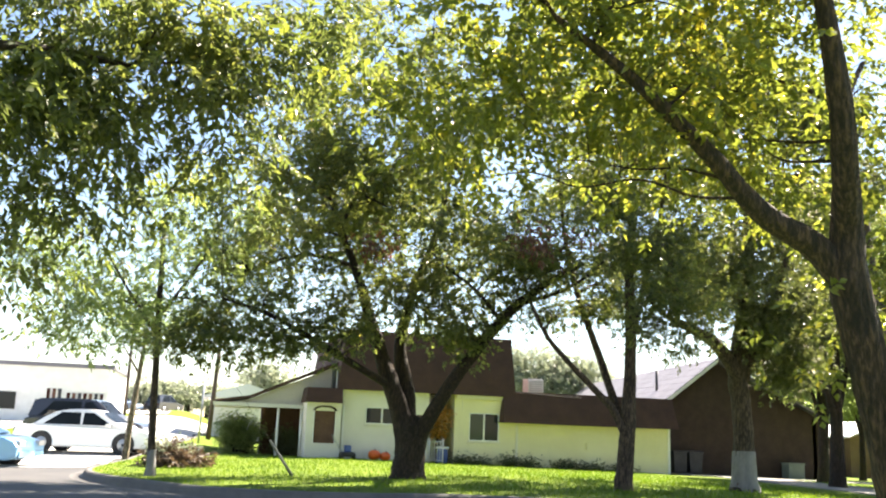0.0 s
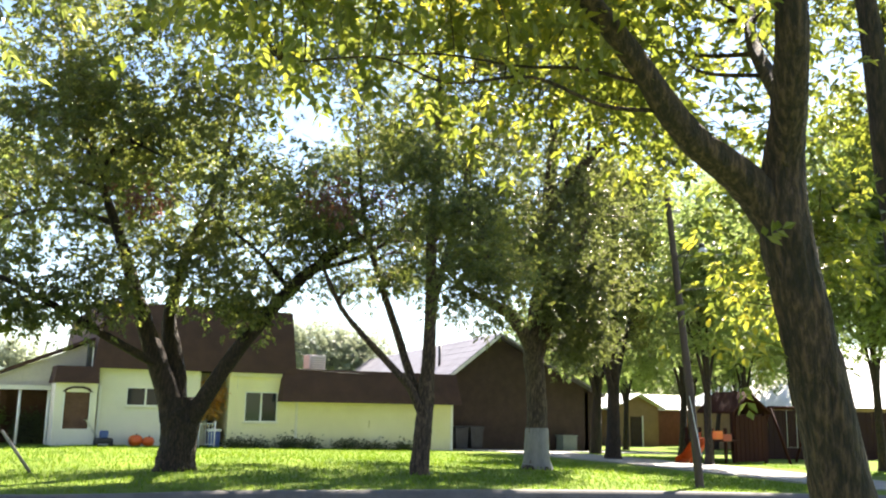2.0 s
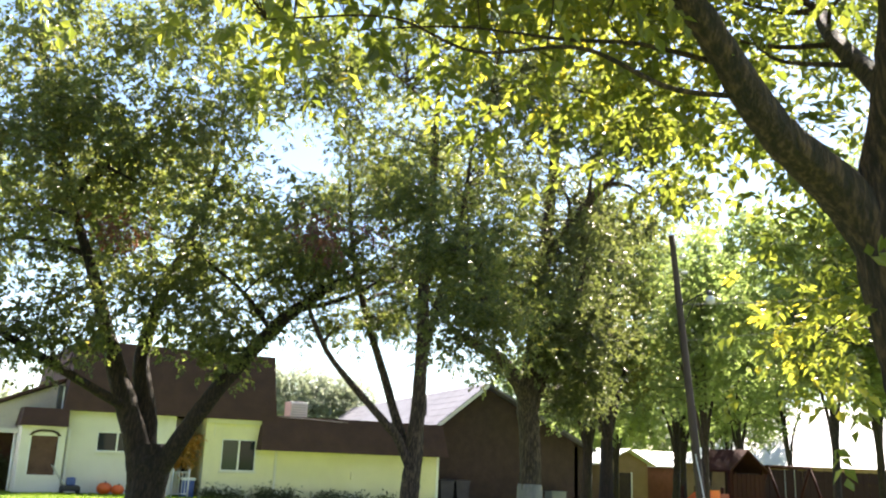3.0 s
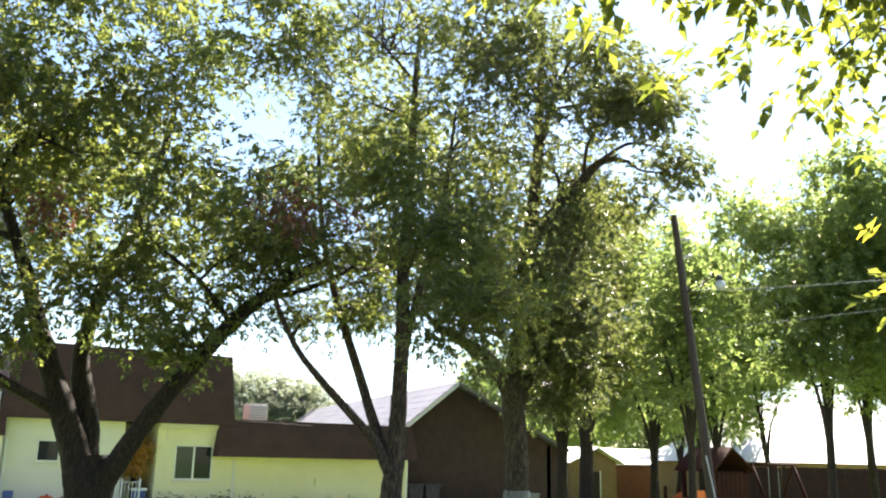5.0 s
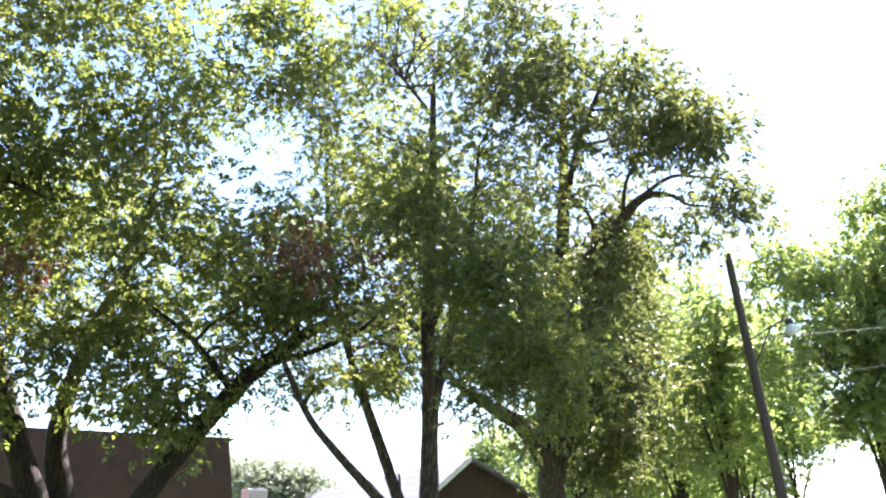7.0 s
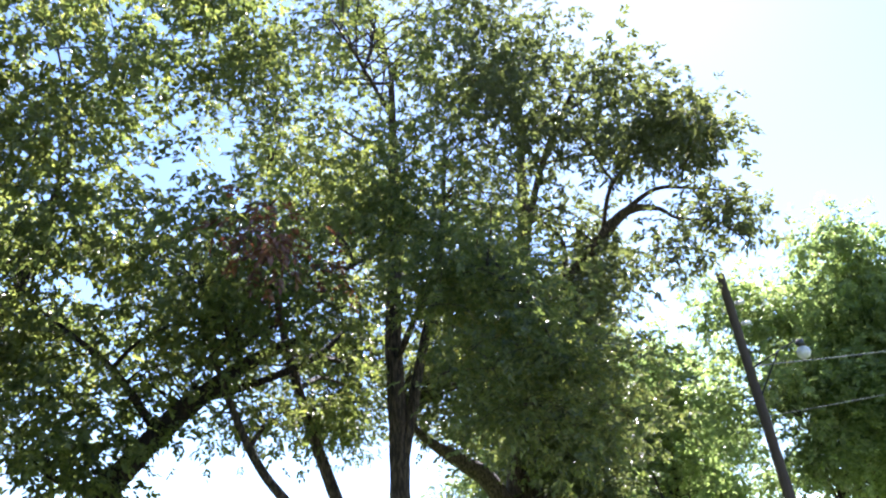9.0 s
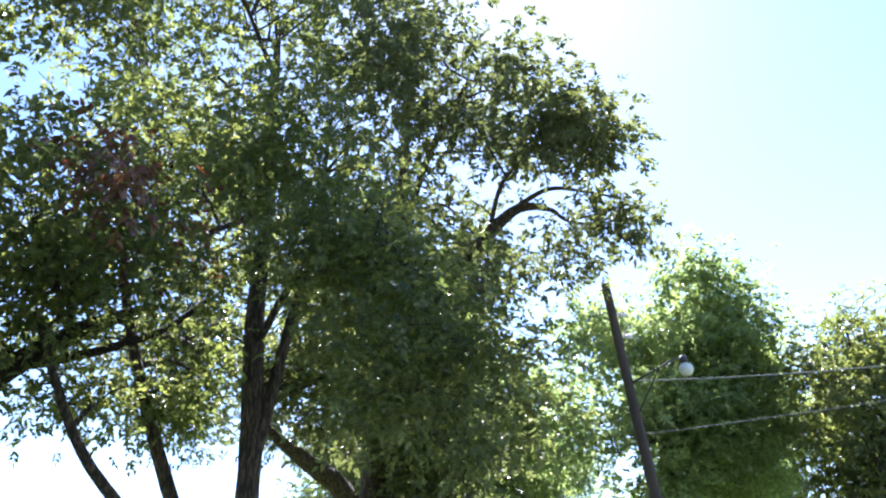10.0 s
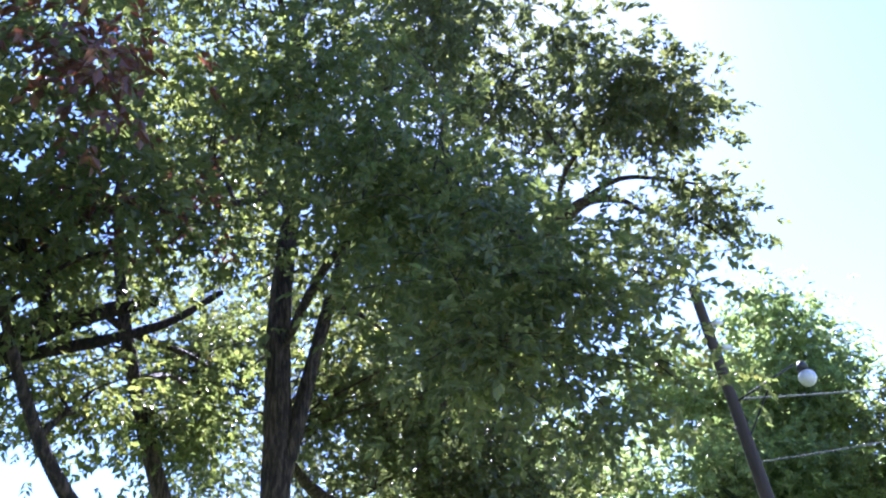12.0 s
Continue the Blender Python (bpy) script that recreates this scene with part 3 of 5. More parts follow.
# slim tree with three stems before the garage wing
tree("three_stemmed_tree", "slim grey tree forking into three stems on the lawn",
     [(8.02, 16.25, 0.3, 0.168), (8.06, 16.25, 1.0, 0.158), (8.12, 16.25, 1.7, 0.15), (8.16, 16.25, 2.5, 0.122), (8.19, 16.25, 3.6, 0.112), (8.17, 16.25, 4.8, 0.096), (8.22, 16.2, 6.0, 0.078), (8.28, 16.2, 8.4, 0.04)],
     [[(8.06, 16.27, 1.5, 0.1), (7.95, 16.6, 2.1, 0.084), (7.8, 16.95, 3.0, 0.074), (7.44, 17.05, 4.0, 0.062), (7.1, 17.1, 5.3, 0.046), (6.85, 16.95, 7.0, 0.025)],
      [(8.04, 16.22, 1.35, 0.085), (7.75, 16.2, 1.85, 0.074), (7.42, 16.2, 2.17, 0.066), (6.82, 16.2, 2.72, 0.056), (6.42, 16.2, 3.12, 0.046), (6.1, 16.15, 3.6, 0.038), (5.8, 16.1, 4.2, 0.026)],
      [(8.2, 16.2, 3.3, 0.07), (8.42, 16.1, 4.4, 0.06), (8.75, 16, 5.8, 0.045), (8.9, 15.9, 7.4, 0.02)]]
     + [[(8.22, 16.2, 5.9, 0.05), (7.87, 16, 5.77, 0.04), (7.28, 15.9, 5.36, 0.03)],
      [(8.18, 16.2, 4.5, 0.04), (8.0, 15.4, 4.95, 0.032), (7.75, 14.3, 4.9, 0.02), (7.55, 13.5, 4.3, 0.012), (7.55, 13.1, 3.6, 0.007)]],
     [(7.2, 16.3, 6.1, 1.2, 1.3, 1.3),
      (7.4, 16.0, 8.0, 1.5, 1.5, 1.5),
      (6.2, 15.8, 4.7, 1.0, 1.0, 0.75),
      (8.5, 16.1, 4.9, 1.1, 1.1, 0.85),
      (8.6, 16.0, 6.6, 1.4, 1.3, 1.3),
      (6.5, 16.2, 3.7, 0.6, 0.7, 0.4),
      (8.3, 15.8, 9.4, 1.4, 1.3, 1.2),
      (7.35, 13.15, 3.5, 0.62, 0.45, 0.5)]
     + [(7.2, 13.9, 4.5, 0.8, 0.6, 0.5),
      (7.0, 14.4, 5.6, 0.95, 0.8, 0.6),
      (8.2, 14.6, 4.6, 0.8, 0.7, 0.8),
      (7.0, 17.4, 4.7, 0.9, 0.8, 0.5),
      (8.3, 17.6, 4.7, 0.8, 0.7, 0.5),
      (8.8, 18.6, 8.2, 1.3, 1.2, 1.1),
      (8.9, 21.4, 7.6, 1.5, 1.3, 1.0),
      (6.5, 16.9, 7.9, 0.8, 0.8, 0.7),
      (8.9, 18.6, 5.0, 0.9, 0.7, 0.6),
      (10.2, 20.0, 5.7, 1.0, 0.9, 0.6),
      (8.0, 20.6, 5.6, 1.2, 1.0, 0.7),
      (6.7, 20.2, 5.4, 0.9, 0.9, 0.6)],
     690, 14, (0.13, 7, 0.062, 0.037), M_LEAF, M_BARK, 5, foot=1.2, gap=0.16, spread=0.17, first=60, fine=True,
     low=([(7.3, 13.1, 3.5, 0.36, 0.35, 0.22), (7.7, 12.85, 3.4, 0.26, 0.25, 0.2), (7.0, 13.3, 3.1, 0.36, 0.3, 0.22), (7.3, 13.4, 3.95, 0.34, 0.35, 0.2), (6.8, 13.6, 3.65, 0.3, 0.3, 0.22), (7.95, 12.75, 3.6, 0.2, 0.2, 0.12), (7.6, 13.4, 4.35, 0.3, 0.3, 0.2), (7.5, 12.95, 2.98, 0.26, 0.24, 0.18), (7.82, 12.75, 3.08, 0.18, 0.2, 0.16), (7.25, 13.1, 2.75, 0.22, 0.22, 0.16)]
          + [(7.1, 14.0, 4.7, 0.5, 0.45, 0.35), (7.0, 14.6, 5.5, 0.55, 0.5, 0.4), (7.9, 14.4, 4.8, 0.45, 0.5, 0.4), (8.7, 14.9, 5.4, 0.5, 0.5, 0.4), (7.9, 13.9, 4.1, 0.4, 0.4, 0.2), (8.5, 14.2, 3.9, 0.35, 0.4, 0.2), (8.4, 18.0, 4.4, 0.5, 0.5, 0.3), (9.4, 19.2, 4.3, 0.4, 0.4, 0.3), (6.6, 16.8, 3.75, 0.6, 0.4, 0.25), (7.6, 16.9, 3.98, 0.5, 0.4, 0.22)], 282), dry=[(6.9, 15.8, 5.3, 0.22, 6)])

# tall tree with the limewashed foot
tall = tree("tall_tree", "tall leafy tree with pale limewashed trunk base on the lawn",
     [(12.0, 18.2, 0.28, 0.27), (12.0, 18.2, 1.0, 0.24), (12.0, 18.2, 1.8, 0.22), (11.88, 18.15, 2.9, 0.22), (12.02, 18.0, 4.4, 0.19), (12.04, 17.8, 6.0, 0.15), (12.0, 17.5, 7.8, 0.1), (11.9, 17.2, 10.0, 0.05)],
     [[(11.9, 18.15, 2.5, 0.18), (11.7, 18.05, 2.95, 0.165), (11.15, 18, 3.55, 0.14), (10.6, 18, 3.8, 0.11), (9.9, 17.9, 4.05, 0.06), (9.3, 17.7, 4.4, 0.03)],
      [(12.0, 17.9, 4.9, 0.12), (11.75, 17.4, 5.8, 0.11), (11.55, 16.5, 6.2, 0.1), (11.2, 15.5, 6.35, 0.09), (11.2, 14.85, 6.66, 0.068), (11.45, 14.5, 6.64, 0.034), (11.6, 14.3, 6.45, 0.022), (11.9, 13.9, 6.3, 0.015), (12.1, 13.6, 5.9, 0.008)],
      [(11.2, 14.9, 6.68, 0.04), (11.5, 14.5, 6.95, 0.028), (11.7, 14.1, 6.85, 0.02), (12.15, 13.7, 6.75, 0.01)]]
     + [[(11.2, 15.3, 6.45, 0.035), (10.9, 14.8, 6.95, 0.026), (10.95, 14.3, 7.3, 0.02), (10.8, 13.9, 7.8, 0.012)],
      [(12.0, 18.1, 2.7, 0.13), (12.25, 18.0, 3.6, 0.11), (12.6, 17.6, 4.8, 0.08), (12.9, 17.2, 6.2, 0.05)],
      [(12.0, 17.6, 7.2, 0.07), (11.4, 16.4, 8.2, 0.05), (11.0, 15.3, 8.8, 0.03)]],
     [(11.2, 17.0, 6.2, 1.6, 1.6, 1.6),
      (11.4, 17.5, 4.75, 1.5, 1.4, 0.85),
      (10.2, 16.2, 8.4, 1.7, 1.6, 1.4),
      (10.8, 14.6, 8.0, 1.15, 1.1, 0.9),
      (12.15, 13.6, 6.35, 0.55, 0.5, 0.45),
      (11.9, 14.0, 6.75, 0.5, 0.5, 0.35),
      (10.9, 13.6, 7.3, 0.55, 0.5, 0.5),
      (9.6, 14.6, 7.9, 1.1, 1.0, 0.9),
      (12.5, 17.0, 4.2, 1.3, 1.2, 0.95),
      (10.0, 17.6, 4.9, 1.0, 1.0, 0.75),
      (9.6, 15.6, 9.3, 1.3, 1.2, 0.9),
      (12.3, 16.8, 6.6, 1.0, 1.1, 1.3),
      (12.5, 17.5, 3.6, 0.9, 0.9, 0.5),
      (10.6, 15.4, 5.2, 1.0, 0.9, 0.8)]
     + [(13.2, 18.6, 3.7, 1.1, 0.9, 0.8),
      (14.1, 19.0, 3.3, 0.9, 0.8, 0.55),
      (11.0, 17.3, 4.5, 0.9, 0.8, 0.5),
      (13.4, 18.2, 3.0, 0.8, 0.6, 0.5),
      (11.2, 15.6, 9.1, 1.1, 1.0, 0.9),
      (11.7, 15.2, 8.3, 0.9, 0.8, 0.7),
      (10.3, 14.1, 7.2, 0.6, 0.5, 0.55),
      (10.6, 14.2, 8.4, 0.7, 0.6, 0.6),
      (11.3, 14.2, 8.6, 0.6, 0.6, 0.5),
      (11.3, 15.6, 6.2, 0.6, 0.6, 0.5),
      (9.4, 17.7, 4.5, 0.8, 0.7, 0.5),
      (9.3, 18.6, 5.6, 0.9, 0.8, 0.6),
      (12.8, 20.2, 7.8, 1.6, 1.3, 1.5),
      (10.6, 20.0, 8.2, 1.4, 1.2, 1.2),
      (13.6, 18.0, 6.2, 1.0, 1.0, 1.0),
      (11.6, 22.6, 8.2, 1.6, 1.3, 1.2),
      (14.4, 21.4, 7.4, 1.5, 1.3, 1.3),
      (13.2, 22.4, 6.0, 1.6, 1.3, 1.0),
      (15.4, 20.6, 5.4, 1.4, 1.2, 0.9)],
     1040, 11, LEAF_MID, M_LEAF_DARK, M_BARK, 7, gap=0.16, spread=0.17, first=90, fine=True,
     low=([(11.5, 15.9, 6.0, 0.4, 0.5, 0.35), (10.5, 14.1, 7.3, 0.4, 0.4, 0.4), (12.1, 13.6, 6.3, 0.4, 0.4, 0.35), (11.8, 14.0, 6.75, 0.4, 0.4, 0.3), (11.0, 13.6, 7.3, 0.45, 0.4, 0.4), (11.4, 18.7, 4.5, 0.75, 0.5, 0.4), (12.6, 17.9, 2.9, 0.5, 0.4, 0.4), (11.4, 13.8, 7.6, 0.55, 0.5, 0.5), (11.3, 14.3, 5.95, 0.5, 0.4, 0.3), (10.9, 14.9, 5.75, 0.5, 0.4, 0.35), (13.0, 18.2, 3.2, 0.8, 0.5, 0.5), (12.2, 17.3, 3.7, 0.8, 0.6, 0.4), (13.8, 18.6, 3.0, 0.8, 0.6, 0.5), (11.7, 17.0, 4.1, 0.7, 0.5, 0.4), (12.4, 17.2, 3.9, 0.8, 0.6, 0.4), (12.9, 17.4, 3.4, 0.6, 0.5, 0.4), (10.4, 15.6, 4.7, 0.6, 0.5, 0.4)], 290))
_v, _f = tube([(0, 0, 0.0, 0.365), (0, 0, 0.1, 0.335), (0, 0, 0.25, 0.3), (0, 0, 0.55, 0.272), (0, 0, 0.86, 0.256), (0, 0, 0.9, 0.24)], 18, np.random.default_rng(2), 0.02)
put("limewash", mesh_from("limewash", _v, [_f], True), M_LIME, tall, "pale limewashed band")

# yellowing tree on the near verge
tree("yellowing_tree", "near tree with furrowed dark bark and yellowing autumn leaves",
     [(4.3, 4.7, 0.2, 0.165), (4.2, 4.7, 1.1, 0.15), (4.04, 4.7, 1.8, 0.125), (3.92, 4.72, 2.35, 0.122), (3.92, 4.71, 2.7, 0.105), (3.8, 4.55, 3.05, 0.085), (3.72, 4.46, 3.4, 0.075), (3.62, 4.42, 4.0, 0.06), (3.5, 4.5, 5.2, 0.03)],
     [[(3.95, 4.73, 2.3, 0.09), (3.75, 4.78, 2.6, 0.09), (3.36, 4.8, 2.8, 0.072), (3.05, 4.8, 3.1, 0.06), (2.8, 4.8, 3.32, 0.05), (2.45, 4.8, 3.6, 0.04), (1.95, 4.9, 4.0, 0.02)],
      [(3.25, 4.8, 2.9, 0.012), (2.95, 4.93, 2.91, 0.01), (2.6, 5.02, 3.01, 0.008), (2.25, 5.2, 2.97, 0.006), (1.95, 5.32, 3.07, 0.005), (1.55, 5.5, 3.02, 0.003)],
      [(3.15, 4.8, 3.0, 0.012), (2.92, 5.05, 3.13, 0.009), (2.66, 5.2, 3.14, 0.007), (2.4, 5.6, 3.29, 0.005), (2.05, 5.9, 3.3, 0.003)],
      [(3.8, 4.6, 3.0, 0.05), (4.3, 5.2, 3.7, 0.035), (4.9, 5.6, 4.4, 0.02)]],
     [(2.3, 5.4, 3.85, 1.5, 1.2, 0.65), (1.6, 5.7, 3.45, 0.8, 0.8, 0.45), (3.4, 5.6, 3.8, 1.2, 1.1, 0.7), (4.5, 5.8, 3.9, 0.9, 0.9, 0.8), (3.0, 5.2, 4.9, 1.8, 1.5, 0.7), (4.9, 5.5, 2.7, 0.6, 0.5, 0.3), (2.6, 4.7, 4.4, 1.4, 1.0, 0.6), (5.7, 6.5, 2.45, 0.22, 0.25, 0.16), (4.4, 6.6, 3.78, 0.7, 0.4, 0.25), (3.6, 6.4, 4.1, 0.6, 0.35, 0.2)],
     430, 8, (0.17, 7, 0.075, 0.042), M_LEAF_YELLOW, M_BARK_BROWN, 9, gap=0.02, low=([(5.85, 6.5, 2.45, 0.16, 0.14, 0.03), (3.78, 4.97, 2.04, 0.27, 0.14, 0.04)], 8), fine=True, spread=0.2, first=40, thick=0.022)

# second stem of a tree further along the verge
tree("verge_tree", "slender dark-barked tree beside the near verge",
     [(7.1, 6.0, 0.2, 0.13), (6.95, 6.0, 1.6, 0.115), (6.75, 6.0, 3.4, 0.1), (6.66, 6.0, 4.6, 0.085), (6.6, 6.1, 6.2, 0.04)],
     [[(6.74, 6.0, 3.5, 0.06), (7.2, 6.3, 4.4, 0.04), (7.8, 6.6, 5.2, 0.02)]],
     [(7.0, 6.2, 5.4, 1.3, 1.1, 1.0), (7.8, 6.4, 4.4, 0.9, 0.9, 0.8)],
     120, 12, (0.17, 9, 0.075, 0.034), M_LEAF_YELLOW, M_BARK_DARK, 10, gap=-0.1, spread=0.2, first=20, thick=0.022)

# overhanging tree at the other end of the verge
tree("overhanging_tree", "overhanging leafy tree with drooping green sprays",
     [(-4.2, 6.0, 0.1, 0.2), (-4.1, 6.2, 1.6, 0.18), (-3.8, 6.6, 3.2, 0.14), (-3.4, 7.0, 4.6, 0.1), (-3.0, 7.4, 6.2, 0.05)],
     [[(-3.9, 6.5, 2.9, 0.09), (-3.0, 7.2, 3.9, 0.07), (-2.0, 7.9, 4.5, 0.045), (-1.0, 8.5, 4.7, 0.02)],
      [(-3.5, 6.9, 4.2, 0.07), (-2.4, 7.2, 5.2, 0.045), (-1.2, 7.6, 5.8, 0.02)]],
     [(-1.9, 8.4, 4.2, 1.1, 1.1, 0.9), (-0.9, 8.8, 4.8, 1.0, 0.9, 0.7), (-2.2, 8.6, 3.0, 0.7, 0.8, 0.7), (-2.0, 7.8, 5.6, 1.4, 1.1, 0.8), (-1.2, 8.9, 3.5, 0.6, 0.6, 0.5), (-0.1, 9.0, 5.1, 0.8, 0.7, 0.7), (-0.4, 9.0, 4.1, 0.7, 0.6, 0.5), (0.7, 9.0, 5.5, 0.6, 0.6, 0.5)],
     290, 9, (0.22, 7, 0.115, 0.048), M_LEAF, M_BARK_DARK, 12, gap=0.05, spread=0.2, first=30, thick=0.03, droop=0.8)

# young tree at the corner of the lawn
young = tree("young_tree", "young straight tree with loose pale leaves at the kerb",
     [(-1.03, 19.2, 0.17, 0.08), (-1.08, 19.2, 1.2, 0.075), (-1.14, 19.2, 2.6, 0.068), (-1.2, 19.2, 4.0, 0.06), (-1.25, 19.2, 5.4, 0.03)],
     [[(-1.15, 19.2, 3.0, 0.04), (-1.8, 19.0, 3.9, 0.03), (-2.4, 18.8, 4.8, 0.015)], [(-1.18, 19.2, 3.4, 0.04), (-0.6, 19.0, 4.3, 0.03), (-0.1, 18.9, 5.2, 0.015)]],
     [(-1.0, 19.2, 4.3, 1.9, 1.3, 1.0), (-2.5, 19, 3.4, 1.3, 1.1, 0.8), (-0.6, 19.0, 5.5, 1.6, 1.2, 1.0), (-3.0, 19, 4.6, 1.3, 1.0, 1.0)],
     240, 9, (0.2, 7, 0.1, 0.05), M_LEAF_LIGHT, M_BARK, 14, gap=-0.05, spread=0.28, first=20, thick=0.03, droop=0.7)
_v, _f = tube([(0, 0, 0.0, 0.125), (0, 0, 0.1, 0.108), (0, 0, 0.25, 0.093), (-0.01, 0, 0.5, 0.087), (-0.012, 0, 0.53, 0.078)], 14, np.random.default_rng(3), 0.02)
put("limewash", mesh_from("limewash", _v, [_f], True), M_LIME, young, "pale limewashed band")
tree("leaning_tree", "pale leaning sapling beside the corner of the street",
     [(-2.25, 28.0, 0.1, 0.1), (-2.2, 28, 1.3, 0.09), (-2.1, 28, 2.6, 0.07), (-2.0, 28, 4.2, 0.03)],
     [[(-2.1, 28, 2.6, 0.04), (-2.6, 27.8, 3.4, 0.02)]],
     [(-2.2, 28, 4.4, 1.2, 1.1, 0.9)], 60, 9, (0.22, 7, 0.12, 0.05), M_LEAF_LIGHT, M_BARK_PALE, 15, first=10, thick=0.03)

# trees at the back, round the far gardens
BACK_LEAF = (0.22, 7, 0.12, 0.066)


def garden_tree(x, y, h, lean, crown, seed, mat, r=0.16, clumps=230, fork=2.2, tone="shade tree standing in the back gardens"):
    z = ground_z(x, y)
    lx_, ly_ = lean
    trunk = [(x, y, z, r), (x + lx_ * 0.15, y + ly_ * 0.15, z + 1.1, r * 0.9), (x + lx_ * 0.35, y + ly_ * 0.35, z + fork, r * 0.8), (x + lx_ * 0.7, y + ly_ * 0.7, z + h * 0.55, r * 0.5), (x + lx_, y + ly_, z + h * 0.85, r * 0.2)]
    limbs = []
    for k, s in enumerate((-1, 1, -0.6)):
        limbs.append([(x + lx_ * 0.33, y + ly_ * 0.33, z + fork * (0.86 + 0.1 * k), r * 0.5), (x + lx_ * 0.35 + s * 0.55, y + 0.2 * s, z + fork + 1.0 + 0.3 * k, r * 0.38), (x + s * 1.2, y + 0.3 * s, z + fork + 2.4 + 0.4 * k, r * 0.2)])
    lobes = [(x + a, y + b, z + c, p, q, s) for a, b, c, p, q, s in crown]
    return tree("garden_tree", tone, trunk, limbs, lobes, int(clumps * 1.2), 14, BACK_LEAF, mat, M_BARK_DARK, seed, gap=0.12, spread=0.25, first=34, thick=0.05, group="trees of the back gardens")


garden_tree(19.6, 24.6, 10.5, (0.2, 0), [(0.2, 0, 6.8, 2.1, 2.0, 2.1), (-1.2, 0, 5.0, 1.2, 1.4, 1.0), (1.6, 0, 5.4, 1.5, 1.4, 1.2), (0.8, 0, 9.2, 1.7, 1.6, 1.5), (0.9, 0.2, 4.0, 0.9, 0.9, 0.6)], 21, M_LEAF, 0.24, 300)
garden_tree(23.2, 29.9, 11.0, (0.3, 0), [(0, 0, 6.6, 2.4, 2.0, 2.2), (-1.8, 0, 5.2, 1.4, 1.4, 1.1), (1.8, 0, 5.0, 1.5, 1.4, 1.1), (0.9, 0, 9.8, 2.0, 1.8, 1.7), (-1.2, 0, 3.9, 1.0, 0.9, 0.6), (1.2, 0.2, 3.8, 1.0, 0.9, 0.6)], 22, M_LEAF_LIGHT, 0.22, 340)
garden_tree(26.5, 28.5, 12.0, (0.4, 0), [(0, 0, 6.0, 2.3, 2.0, 2.0), (1.8, 0, 7.0, 2.0, 1.7, 1.8), (-1.2, 0, 9.0, 1.9, 1.6, 1.8), (0.8, 0, 10.6, 1.9, 1.7, 1.6), (-1.3, 0, 3.9, 1.0, 0.9, 0.6), (1.3, 0.3, 4.0, 1.1, 0.9, 0.7)], 23, M_LEAF_LIGHT, 0.16, 390)
garden_tree(29.6, 27.8, 10.6, (-0.5, 0), [(0, 0, 6.0, 2.2, 1.8, 1.9), (1.2, 0, 7.6, 2.0, 1.7, 1.7), (-1.0, 0, 9.0, 2.0, 1.7, 1.7), (-1.2, 0, 4.0, 1.1, 0.9, 0.7), (1.4, 0.2, 3.9, 1.0, 0.9, 0.6)], 24, M_LEAF_LIGHT, 0.14, 350)
garden_tree(32.6, 27.6, 8.2, (-1.2, 0), [(-0.8, 0, 5.6, 1.9, 1.7, 1.4), (0.8, 0, 6.8, 1.9, 1.6, 1.6), (-0.6, 0, 8.4, 1.6, 1.5, 1.3)], 25, M_LEAF_LIGHT, 0.13, 230)
garden_tree(20.6, 21.4, 8.6, (0.1, 0), [(0, 0, 5.6, 1.7, 1.6, 1.6), (0.6, 0, 7.4, 1.5, 1.5, 1.4), (-0.6, 0, 4.2, 1.1, 1.2, 0.8)], 33, M_LEAF_LIGHT, 0.12, 190)
garden_tree(21.7, 17.9, 9.8, (0.2, 0), [(-0.2, -1.0, 7.2, 2.1, 2.0, 1.9), (-1.6, -0.4, 6.0, 1.4, 1.4, 1.4), (0.4, -1.0, 5.2, 1.8, 1.6, 1.1), (1.5, -0.6, 8.0, 1.7, 1.6, 1.4), (-0.4, -1.6, 8.8, 1.4, 1.3, 1.1), (-2.1, 0.1, 7.7, 1.2, 1.1, 1.0), (-2.4, 0.4, 5.8, 1.0, 1.0, 1.0), (0.2, -0.6, 4.2, 1.5, 1.3, 0.7), (-1.5, 0, 4.4, 1.0, 1.0, 0.6)], 26, M_LEAF_LIGHT, 0.12, 560)
garden_tree(25.4, 19.0, 9.6, (-0.2, 0), [(0, -0.8, 7.0, 2.3, 2.1, 1.9), (1.8, -0.6, 6.0, 1.7, 1.6, 1.4), (-0.4, -0.8, 5.0, 1.7, 1.6, 1.0), (0.6, -0.6, 8.8, 1.7, 1.6, 1.2), (-0.3, -0.6, 4.1, 1.5, 1.4, 0.7), (1.4, -0.4, 4.4, 1.2, 1.1, 0.6)], 27, M_LEAF_LIGHT, 0.13, 450)
garden_tree(22.8, 13.9, 9.0, (0.2, 0), [(0, 0, 6.2, 2.0, 1.9, 2.0), (1.2, -0.6, 7.4, 1.6, 1.5, 1.3), (0.2, 0, 4.4, 1.6, 1.5, 1.0), (1.8, -0.8, 5.4, 1.5, 1.4, 1.2)], 34, M_LEAF, 0.14, 360)
garden_tree(30.5, 18.0, 9.0, (0.2, 0), [(0, 0, 6.6, 2.6, 2.2, 2.0), (1.0, 0, 8.2, 2.0, 1.9, 1.4)], 28, M_LEAF, 0.18, 240)
garden_tree(34.5, 36.0, 10.5, (0.2, 0), [(0, 0, 7.0, 3.2, 2.6, 2.6), (-2.6, 0, 5.6, 2.0, 1.8, 1.6), (2.8, 0, 6.0, 2.2, 1.9, 1.7)], 29, M_LEAF, 0.22, 260)
